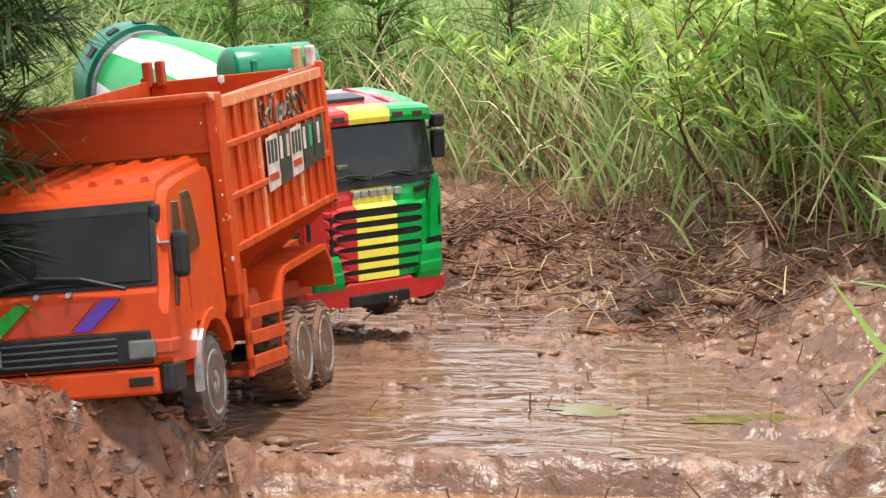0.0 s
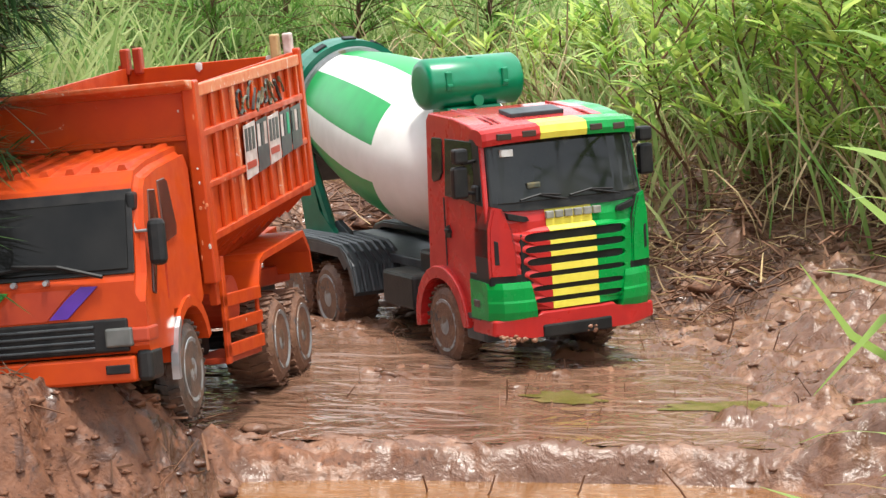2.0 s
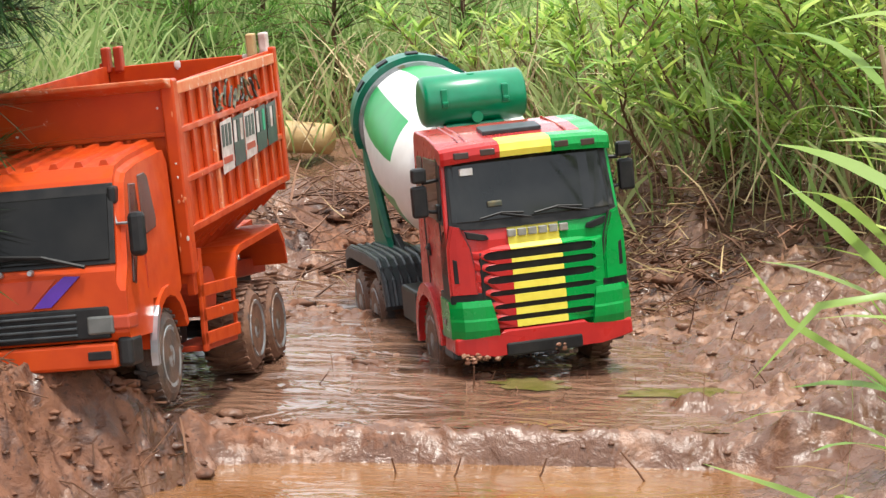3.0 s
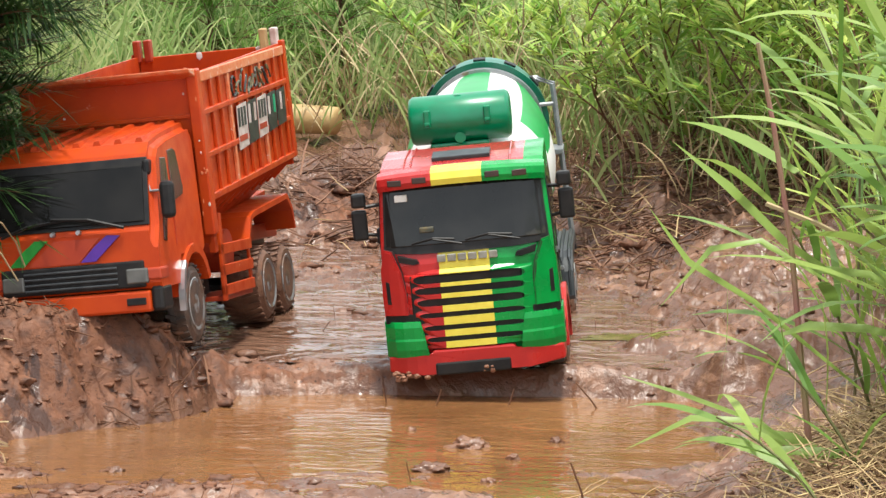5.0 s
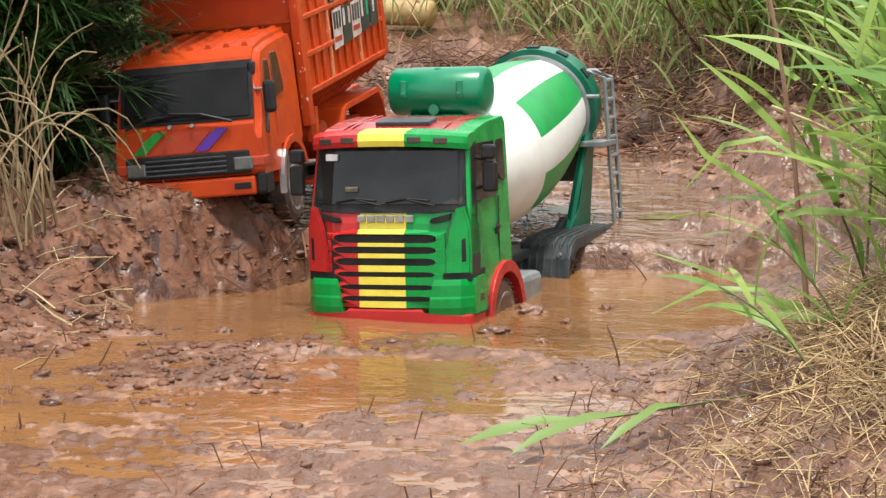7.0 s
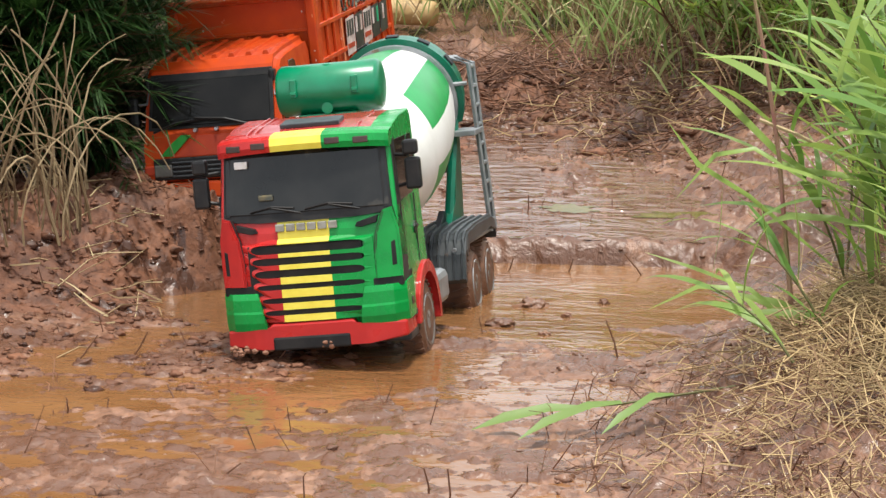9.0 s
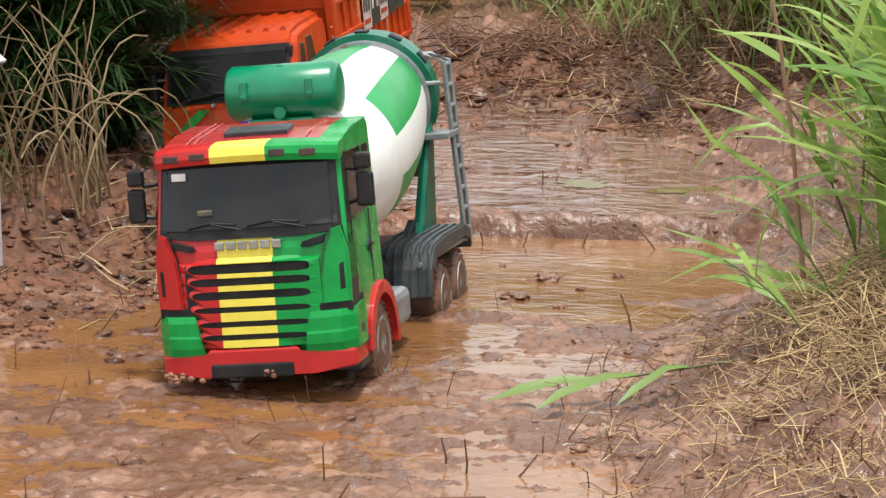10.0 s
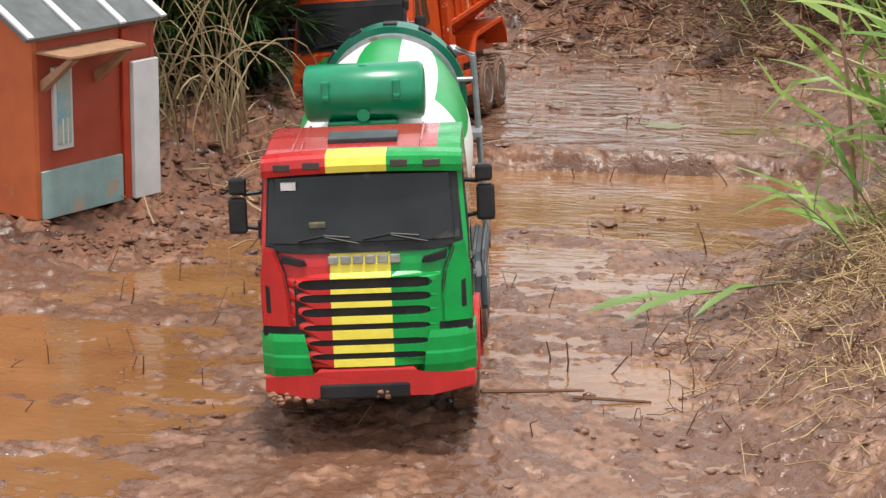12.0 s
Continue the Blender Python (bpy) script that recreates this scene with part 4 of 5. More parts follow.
    for s in (-1, 1):
        wheel("front_wheel", truck, s * 0.085, 0.0, 0.037, 0.045, 0.026, TYREDARK, RIM, s)
        for y in (0.335, 0.436):
            wheel("rear_wheel", truck, s * 0.073, y, 0.036, 0.047, 0.054, TYRE, RIM, s)
    for y in (0.0, 0.335, 0.436):
        part("axle", tube([(-0.08, y, 0.037), (0.08, y, 0.037)], 0.007), CHASSIS, truck)
    for s in (-1, 1):
        # rear guard: flat top with sloping ends
        outer = [(0.255, 0.095), (0.272, 0.124), (0.29, 0.13), (0.475, 0.146), (0.5, 0.126), (0.508, 0.098)]
        inner = [(0.502, 0.098), (0.494, 0.122), (0.472, 0.139), (0.292, 0.123), (0.277, 0.119), (0.261, 0.095)]
        part("rear_guard", prism(outer + inner, s * 0.045, s * 0.1), ORANGE, truck)
        # side rack with three slats and its box
        rack = part("side_rack", box(s * 0.0985 - 0.0022, s * 0.0985 + 0.0022, 0.118, 0.13, 0.03, 0.135, 0.001), ORANGE, truck)
        for z in (0.036, 0.06, 0.085):
            b = box(s * 0.0985 - 0.0022, s * 0.0985 + 0.0022, 0.118, 0.262, z, z + 0.013, 0.001)
            part("rack_slat", b, ORANGE, rack)
        for y in (0.252,):
            part("rack_post", box(s * 0.097 - 0.0015, s * 0.097 + 0.0015, y, y + 0.008, 0.036, 0.098, 0.0005), ORANGE, rack)
        part("spare_tank", lathe_x([(-0.012, 0.026), (0.012, 0.026)], 24), ORANGEDARK, truck).location = (s * 0.08, 0.18, 0.088)
        part("floor_plate", box(min(s * 0.05, s * 0.097), max(s * 0.05, s * 0.097), 0.13, 0.26, 0.03, 0.036, 0.001), ORANGEDARK, truck)
    # bed
    build_bed(truck)
    return truck


def build_bed(truck):
    y0, y1 = 0.082, 0.535
    zb, zt = 0.112, 0.3
    Wb = 0.1
    bed = part("bed", box(-0.055, 0.055, y0, y1, zb - 0.012, zb - 0.004, 0.001), ORANGE, truck)
    bed.matrix_basis = Matrix.Translation((0, 0.085, 0.13)) @ Matrix.Rotation(radians(5.6), 4, "X") @ Matrix.Translation((0, -0.085, -0.13))
    t = 0.004
    for s in (-1, 1):
        # side: lower panel leaning out, upper panel upright; the rear lower corner is cut away
        prof = [(s * 0.05, zb - 0.008), (s * Wb, zb + 0.04), (s * Wb, zt), (s * (Wb - t), zt), (s * (Wb - t), zb + 0.042), (s * (0.05 - t), zb - 0.006)]
        b = prism(prof, y0, y1, axis="y")
        for v in b.verts:
            if v.co.y > y1 - 0.01:
                if v.co.z < zb + 0.03:
                    v.co.y -= 0.09
                if v.co.z > zt - 0.01:
                    v.co.z += 0.004
        part("side_wall", b, ORANGE, bed)
        # rails along the side
        for z, h in ((zt - 0.011, 0.012), (0.25, 0.007), (0.2, 0.007), (0.15, 0.008)):
            b = box(min(s * Wb, s * (Wb + 0.005)), max(s * Wb, s * (Wb + 0.005)), y0, y1, z, z + h, 0.0012)
            part("side_rail", b, [RUBBED if z > 0.25 else ORANGE], bed)
        # upright ribs
        n = 11
        for k in range(n):
            y = y0 + 0.022 + (y1 - y0 - 0.044) * k / (n - 1)
            b = prism([(y - 0.004, 0.154), (y + 0.004, 0.154), (y + 0.004, zt - 0.01), (y - 0.004, zt - 0.01)], s * Wb, s * (Wb + 0.0042), r=0.0008)
            part("rib", b, RUBBED if (k * 7) % 4 == 1 else ORANGE, bed)
            b = tube([(s * (Wb + 0.002), y, 0.152), (s * 0.074, y, 0.127)], 0.0038, 4)
            part("lower_rib", b, ORANGE, bed)
        part("corner_post", box(min(s * (Wb - 0.006), s * (Wb + 0.008)), max(s * (Wb - 0.006), s * (Wb + 0.008)), y0 - 0.012, y0 + 0.006, zb, zt + 0.006, 0.002), ORANGE, bed)
        part("corner_post", box(min(s * (Wb - 0.004), s * (Wb + 0.006)), max(s * (Wb - 0.004), s * (Wb + 0.006)), y1 - 0.01, y1 + 0.004, 0.15, zt + 0.008, 0.002), ORANGE, bed)
        part("support_leg", box(s * 0.1 - 0.004, s * 0.1 + 0.004, y0 - 0.004, y0 + 0.008, 0.09, zb + 0.01, 0.001), ORANGE, bed)
        # hinge ears of the tailgate
        for dx, m in ((-0.009, WOOD), (0.006, STICKWHITE if s > 0 else ORANGEDARK)):
            part("hinge_ear", box(s * 0.088 + dx - 0.005, s * 0.088 + dx + 0.005, y1 - 0.012, y1 + 0.002, zt - 0.004, zt + 0.026, 0.002), m if s > 0 else ORANGEDARK, bed)
    # front wall with a lip leaning over the cab
    b = box(-Wb, Wb, y0 - 0.004, y0, zb - 0.01, zt, 0.001)
    front = part("front_wall", b, ORANGE, bed)
    for z in (0.155, 0.205, 0.25):
        part("front_rail", box(-Wb, Wb, y0 - 0.0085, y0 - 0.004, z, z + 0.005, 0.001), ORANGE, front)
    for x in (-0.045, 0.005, 0.055):
        part("front_rib", box(x - 0.0025, x + 0.0025, y0 - 0.0075, y0 - 0.004, 0.12, 0.25, 0.001), ORANGE, front)
    b = prism([(y0, zt - 0.006), (y0 - 0.034, zt + 0.004), (y0 - 0.036, zt + 0.009), (y0, zt + 0.006)], -Wb - 0.006, Wb + 0.006, r=0.0015)
    part("front_lip", b, RUBBED, front, "rubbed orange lip over the cab")
    b = box(-Wb, Wb, y1 - 0.004, y1 + 0.001, 0.14, zt + 0.002, 0.001)
    part("tailgate", b, ORANGE, bed)
    # stickers on the side that shows
    X = Wb + 0.0046
    for k in range(5):
        ya = 0.24 + k * 0.053
        lean = 0.006
        pr = [(ya, 0.192 + 0.002 * k), (ya + 0.048, 0.194 + 0.002 * k), (ya + 0.048 + lean, 0.248), (ya + lean, 0.246)]
        st = part("sticker", prism(pr, X, X + 0.0008), (STICKWHITE, STICKER, STICKWHITE, STICKER, STICKER)[k], bed)
        for j in range(3):
            yb = ya + 0.005 + 0.0145 * j
            part("sticker_bar", prism([(yb, 0.22), (yb + 0.0095, 0.22), (yb + 0.0125, 0.243), (yb + 0.003, 0.243)], X + 0.0008, X + 0.0014), STICKER if k in (0, 2) else (STICKGREEN if (k, j) == (3, 2) else STICKWHITE if (j + k) % 2 else STICKER), st)
        if k in (0, 2):
            part("sticker_bar", box(X + 0.0008, X + 0.0013, ya + 0.004, ya + 0.042, 0.202 + 0.002 * k, 0.209 + 0.002 * k), ORANGEDARK, st)
    rnd = random.Random(5)
    ya = 0.235
    for k in range(11):
        za, w, h = 0.258 + rnd.uniform(-0.004, 0.004) + 0.0004 * k, rnd.uniform(0.015, 0.022), rnd.uniform(0.014, 0.027)
        pts = [(X, ya + w * (0.5 + 0.55 * math.cos(q)), za + h * (0.5 + 0.5 * math.sin(q + 0.5 * k))) for q in np.linspace(0.3, rnd.uniform(3.6, 5.6), 9)]
        part("scroll_mark", tube(pts, 0.0017, 5), STICKGOLD if k % 3 else STICKER, bed)
        ya += w
    # chipped paint
    for k in range(40):
        q = rnd.random()
        if q < 0.45:
            at, size = (Wb + 0.0046, rnd.uniform(y0, y1), rnd.choice((0.153, 0.203, 0.253, zt - 0.004, rnd.uniform(0.16, zt)))), (0.0004, rnd.uniform(0.0008, 0.003), rnd.uniform(0.0006, 0.0016))
        elif q < 0.7:
            at, size = (Wb + rnd.uniform(-0.004, 0.008), y0 - 0.0122, rnd.uniform(0.13, zt)), (rnd.uniform(0.0006, 0.0018), 0.0003, rnd.uniform(0.0008, 0.003))
        elif q < 0.85:
            at, size = (rnd.uniform(-0.09, 0.09), y0 - 0.0042, rnd.uniform(0.2, 0.28)), (rnd.uniform(0.0008, 0.0025), 0.0003, rnd.uniform(0.0006, 0.0016))
        else:
            at, size = (rnd.uniform(-0.09, 0.1), y1 - 0.0045, rnd.uniform(zt - 0.03, zt)), (rnd.uniform(0.003, 0.008), 0.0006, rnd.uniform(0.002, 0.006))
        part("paint_chip", lump_mesh(70 + k, at, size), RUBBED if k % 3 else PALE, bed)
    # scuffs
    for x, z in ((-0.032, 0.232), (-0.012, 0.231)):
        part("scuff", lump_mesh(int(x * 900) + 60, (x, y0 - 0.0042, z), (0.005, 0.0006, 0.004)), PALE, front)


dump = build_dump()


# ------------------------------------------------------------------ little house
def build_house():
    h = empty("toy_house", pose(-0.597, 1.345, 0.043, 0, 0, 60.5))
    tagged(h, "toy house with brick-red walls, white board and grey roof", "toy house")
    part("front_wall", box(0, 0.2, 0.0, 0.008, 0.0, 0.236, 0.001), HOUSEWALL, h)
    b = prism([(0.0, 0.0), (0.22, 0.0), (0.22, 0.236), (0.11, 0.3), (0.0, 0.236)], -0.008, 0.0)
    part("end_wall", b, HOUSEEND, h, "orange gable wall")
    b = prism([(0.0, 0.0), (0.22, 0.0), (0.22, 0.236), (0.11, 0.3), (0.0, 0.236)], 0.2, 0.208)
    part("end_wall", b, HOUSEWALL, h)
    part("back_wall", box(0, 0.2, 0.212, 0.22, 0.0, 0.236, 0.001), HOUSEWALL, h)
    part("base_panel", box(0.0, 0.142, -0.005, 0.0, 0.0, 0.062, 0.001), HOUSEBASE, h, "worn pale blue base panel")
    part("white_board", box(0.157, 0.204, -0.012, -0.004, 0.0, 0.182, 0.001), HOUSEWHITE, h, "dirty white upright board")
    part("pillar", box(0.144, 0.156, -0.006, 0.0, 0.0, 0.226, 0.001), ORANGEDARK, h)
    win = part("window", box(0.022, 0.054, -0.006, 0.0, 0.086, 0.192, 0.001), HOUSEWHITE, h, "tall white-framed window")
    part("pane", box(0.0265, 0.0495, -0.0075, -0.004, 0.093, 0.186, 0.0005), CURTAIN, win)
    for x in (0.034, 0.042):
        part("glazing_bar", box(x - 0.0008, x + 0.0008, -0.0085, -0.006, 0.093, 0.126), PALE, win)
    aw = part("awning", box(-0.002, 0.13, -0.062, 0.0, 0.212, 0.216, 0.0008), BARE, h, "bare wooden board over the window")
    for x in (0.004, 0.098):
        b = prism([(0.0, 0.162), (0.0, 0.178), (-0.052, 0.212), (-0.06, 0.21)], x, x + 0.012, r=0.0008)
        part("bracket", b, BARE, aw)
    ang = math.atan2(0.064, 0.11)
    for side in (0, 1):
        m = Matrix.Translation((0, 0.0 if side == 0 else 0.22, 0.236)) @ Matrix.Rotation(ang if side == 0 else -ang, 4, "X")
        lo, hi = (-0.014, 0.131) if side == 0 else (-0.131, 0.014)
        roof = part("roof", box(-0.03, 0.214, lo, hi, 0.002, 0.008, 0.001, m=m), ROOFGREY, h)
        for x in (-0.025, 0.055, 0.135, 0.209):
            part("roof_batten", box(x - 0.005, x + 0.005, lo - 0.002, hi, 0.008, 0.012, 0.001, m=m), HOUSEWHITE, roof)
    return h


house = build_house()


# ------------------------------------------------------------------ plants
def ribbon(verts, faces, base, way, length, width, droop, rnd, segs=4, side=None, fold=0.0):
    """One leaf: a tapering strip that bends over under its weight."""
    p, d = Vector(base), Vector(way).normalized()
    s = (side or d.cross(Vector((0, 0, 1)))).normalized()
    if s.length < 0.1:
        s = Vector((1, 0, 0))
    first = len(verts)
    for k in range(segs + 1):
        u = k / segs
        w = width * (0.45 + 1.1 * u) if u < 0.4 else width * 0.9 * (1 - ((u - 0.4) / 0.6) ** 1.6) + 0.0002
        verts.append(tuple(p - s * w / 2))
        verts.append(tuple(p + s * w / 2))
        p = p + d * (length / segs)
        d = (d + Vector((rnd.uniform(-0.08, 0.08), rnd.uniform(-0.08, 0.08), -droop / segs * (0.5 + u)))).normalized()
    for k in range(segs):
        a = first + 2 * k
        faces.append((a, a + 1, a + 3, a + 2))
    return p


def straw_strip(verts, faces, a, b, w, sag=0.0):
    """A thin three-sided stalk from a to b."""
    a, b = Vector(a), Vector(b)
    d = (b - a).normalized()
    u = d.orthogonal().normalized()
    v = d.cross(u)
    first = len(verts)
    mid = (a + b) / 2 + Vector((0, 0, sag))
    for p, r in ((a, w), (mid, w * 0.9), (b, w * 0.5)):
        for k in range(3):
            verts.append(tuple(p + r * (u * math.cos(2.1 * k) + v * math.sin(2.1 * k))))
    for i in (0, 3):
        for k in range(3):
            q = (k + 1) % 3
            faces.append((first + i + k, first + i + q, first + i + 3 + q, first + i + 3 + k))


def gz(x, y):
    return float(ground_height(np.array([x]), np.array([y]))[0])


def heights(xs, ys):
    return ground_height(np.array(xs), np.array(ys))


def grass_field(name, count, seed, region, mat, lengths, widths, droop, label, lean=(0, -0.25), keep=None):
    rnd = random.Random(seed)
    xs, ys = [], []
    while len(xs) < count:
        x, y = rnd.uniform(*region[0]), rnd.uniform(*region[1])
        if keep is None or keep(x, y, rnd):
            xs.append(x)
            ys.append(y)
    zs = heights(xs, ys)
    verts, faces = [], []
    for x, y, z in zip(xs, ys, zs):
        a = rnd.uniform(0, 2 * math.pi)
        t = rnd.uniform(0.1, 0.75)
        way = Vector((math.cos(a) * t + lean[0], math.sin(a) * t + lean[1], 1))
        L = rnd.uniform(*lengths)
        lift = rnd.random() * L * 0.5
        ribbon(verts, faces, (x, y, z - 0.01 + lift), way, L * (1 - 0.3 * lift / L), rnd.uniform(*widths), rnd.uniform(*droop), rnd, 4, Vector((math.sin(a + 1.3), math.cos(a + 1.3), rnd.uniform(-0.4, 0.4))))
    return tagged(mesh_object(name, verts, faces, mat), label, "grass", kind="stuff")


def bank_line(x):
    return np.interp(x, [-1.5, -0.6, -0.35, -0.1, 0.05, 0.2, 0.4, 0.6, 0.9], [2.75, 3.3, 3.8, 3.8, 3.55, 3.25, 2.95, 2.6, 2.2])


def behind(x, y, rnd):
    d = y - bank_line(x)
    return d > 0 and rnd.random() < 0.25 + d * 1.5


grass_field("far_grass", 22000, 1, ((-2.0, 2.0), (2.6, 5.6)), LEAFFAR, (0.1, 0.25), (0.004, 0.009), (0.9, 2.4), "dense green and yellowing grass behind the mud", keep=behind)
grass_field("far_tall_grass", 9000, 2, ((-3.2, 3.6), (4.8, 8.5)), LEAFFAR, (0.12, 0.24), (0.006, 0.012), (0.5, 1.6), "tall grass in the distance", keep=lambda x, y, r: True)
grass_field("dry_grass", 3500, 3, ((-0.3, 1.0), (2.7, 4.2)), STRAW, (0.08, 0.26), (0.0025, 0.005), (0.8, 2.6), "dry yellow grass at the foot of the bank", keep=behind)


grass_field("bank_grass", 1500, 4, ((0.5, 1.1), (1.15, 2.4)), LEAFBUSH, (0.08, 0.26), (0.003, 0.008), (0.6, 2.0), "thin yellow-green grass on the straw bank", lean=(-0.15, -0.1), keep=lambda x, y, r: x > 0.52 + 0.06 * math.sin(y * 11) + r.random() * 0.12)


def litter(name, count, seed, region, mat, length, width, lift, label, keep=None):
    """Loose stalks lying on the ground."""
    rnd = random.Random(seed)
    xs, ys = [], []
    while len(xs) < count:
        x, y = rnd.gauss(region[0], region[1]), rnd.gauss(region[2], region[3])
        if keep is None or keep(x, y):
            xs.append(x)
            ys.append(y)
    zs = heights(xs, ys)
    verts, faces = [], []
    for x, y, z in zip(xs, ys, zs):
        a, L = rnd.uniform(0, math.pi), rnd.uniform(*length)
        up = rnd.uniform(-0.15, 0.45) * L
        h = rnd.uniform(0.0, lift)
        d = Vector((math.cos(a) * L / 2, math.sin(a) * L / 2, up / 2))
        c = Vector((x, y, z + h + abs(up) / 2))
        straw_strip(verts, faces, c - d, c + d, rnd.uniform(*width), rnd.uniform(-0.1, 0.15) * L)
    return tagged(mesh_object(name, verts, faces, mat), label, "straw", kind="stuff")


litter("straw_heap", 4200, 11, (0.56, 0.1, 1.33, 0.2), STRAWDARK, (0.015, 0.075), (0.0004, 0.001), 0.024, "dry yellow straw lying on the bank", keep=lambda x, y: x > 0.37 + 0.05 * math.sin(y * 9) + 0.25 * max(0, 1.25 - y))
litter("straw_litter", 850, 12, (0.42, 0.13, 1.08, 0.22), TWIG, (0.008, 0.045), (0.0003, 0.0008), 0.005, "brown stalks trodden into the mud", keep=lambda x, y: x > 0.2)
litter("straw_scatter", 1300, 18, (0.47, 0.11, 1.02, 0.22), STRAWDARK, (0.015, 0.055), (0.0004, 0.0009), 0.005, "stray straw in the mud", keep=lambda x, y: x > 0.22)
litter("twig_litter", 650, 13, (0.42, 0.22, 3.0, 0.15), TWIG, (0.015, 0.08), (0.0008, 0.0022), 0.03, "brown twigs along the foot of the bank", keep=lambda x, y: y > bank_line(x) - 0.33 and x > 0.0)
litter("bank_twig_litter", 700, 14, (0.0, 0.2, 3.35, 0.13), TWIG, (0.03, 0.12), (0.0008, 0.002), 0.02, "brown stalks on the far bank")
litter("dry_stalk_litter", 700, 15, (0.5, 0.25, 3.12, 0.13), STRAWDARK, (0.02, 0.08), (0.0006, 0.0013), 0.04, "pale dry stalks on the far bank")
litter("heap_straw", 60, 16, (-0.4, 0.09, 1.72, 0.13), STRAW, (0.02, 0.09), (0.0006, 0.0014), 0.006, "straw on the clay heap", keep=lambda x, y: x < -0.3)
litter("heap_twigs", 110, 17, (-0.25, 0.1, 1.93, 0.06), TWIG, (0.012, 0.06), (0.0005, 0.0014), 0.004, "bits of root on the clay heap", keep=lambda x, y: x < -0.1)


def clods(name, count, seed, region, size, label, keep=None, mat=None):
    """Crumbs of clay pressed up by wheels."""
    rnd = random.Random(seed)
    xs, ys = [], []
    while len(xs) < count:
        x, y = rnd.uniform(*region[0]), rnd.uniform(*region[1])
        if keep is None or keep(x, y):
            xs.append(x)
            ys.append(y)
    zs = heights(xs, ys)
    proto = bmesh.new()
    bmesh.ops.create_icosphere(proto, subdivisions=2, radius=1)
    pv, pf = [v.co.copy() for v in proto.verts], [[v.index for v in f.verts] for f in proto.faces]
    proto.free()
    verts, faces = [], []
    for x, y, z in zip(xs, ys, zs):
        s = rnd.uniform(*size) * (1 if rnd.random() < 0.85 else 1.8)
        first = len(verts)
        o = Vector((rnd.random() * 50, rnd.random() * 50, 0))
        for v in pv:
            k = s * (1 + 0.75 * noise.noise(v * 1.5 + o) + 0.35 * noise.noise(v * 4 + o))
            verts.append((x + v.x * k * 1.4, y + v.y * k, z + v.z * k * 0.6))
        faces += [[first + q for q in f] for f in pf]
    return tagged(mesh_object(name, verts, faces, mat or MUD, smooth=True), label, "mud", kind="stuff")


clods("clay_crumbs", 450, 21, ((-0.3, 0.5), (2.1, 3.2)), (0.0015, 0.005), "lumps of red clay in shallow water")
clods("flat_crumbs", 160, 22, ((-0.55, 0.5), (0.5, 1.6)), (0.0015, 0.005), "lumps of red clay on the flats")
clods("east_crumbs", 600, 25, ((0.18, 0.7), (0.6, 1.6)), (0.001, 0.0035), "crumbled clay among trodden straw")
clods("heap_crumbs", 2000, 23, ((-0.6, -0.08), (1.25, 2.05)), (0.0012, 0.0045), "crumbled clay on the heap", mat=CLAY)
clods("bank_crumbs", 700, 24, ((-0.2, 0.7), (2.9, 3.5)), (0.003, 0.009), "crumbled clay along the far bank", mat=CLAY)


def mud_clod(x, y, level, size, seed):
    """A lump of clay standing out of the water."""
    ob = part("mud_clod", clump_of_clay(seed, (x, y, level), size), MUD, smooth=True)
    return tagged(ob, "lump of wet red clay in the water", "mud clod", group="clods in the pool")


def clump_of_clay(seed, at, size):
    b = bmesh.new()
    bmesh.ops.create_icosphere(b, subdivisions=4, radius=1)
    for v in b.verts:
        k = 1 + 0.55 * noise.noise(v.co * 1.6 + Vector((seed, 0, 0))) + 0.3 * noise.noise(v.co * 4.1 + Vector((0, seed, 0)))
        v.co = Vector((v.co.x * size[0] * k, v.co.y * size[1] * k, v.co.z * size[2] * k)) + Vector(at)
    return b


for k, (x, y, w, h) in enumerate(((0.124, 1.80, 0.018, 0.009), (0.095, 1.656, 0.02, 0.007), (0.17, 1.73, 0.006, 0.005), (0.21, 1.84, 0.007, 0.005), (0.06, 1.9, 0.005, 0.004), (0.15, 1.6, 0.006, 0.004), (-0.2, 1.62, 0.01, 0.004), (-0.33, 1.36, 0.012, 0.006))):
    mud_clod(x, y, float(water_level(y)), (w, w * 0.7, h), 5 + k)


def stick(at, top, r, label="dark broken stalk standing in the mud"):
    b = tube([at, ((at[0] + top[0]) / 2 + 0.002, (at[1] + top[1]) / 2, (at[2] + top[2]) / 2), top], r, 5, taper=0.6)
    return tagged(part("stick", b, TWIG), label, "stick", group="broken stalks")


def stubble(name, count, seed, region, label):
    """Short dark broken stalks standing in the clay."""
    rnd = random.Random(seed)
    xs = [rnd.uniform(*region[0]) for k in range(count)]
    ys = [rnd.uniform(*region[1]) for k in range(count)]
    b = bmesh.new()
    for x, y, z in zip(xs, ys, heights(xs, ys)):
        h = rnd.uniform(0.008, 0.034)
        p = Vector((x, y, z - 0.003))
        q = p + Vector((rnd.gauss(0, 0.4), rnd.gauss(0, 0.4), 1)) * h
        tube([p, q, q + Vector((rnd.gauss(0, 0.5), rnd.gauss(0, 0.5), rnd.uniform(-0.2, 0.6))) * h * 0.5], rnd.uniform(0.0005, 0.001), 4, bm=b, taper=0.6)
    return tagged(part(name, b, TWIG), label, "stubble", kind="stuff")


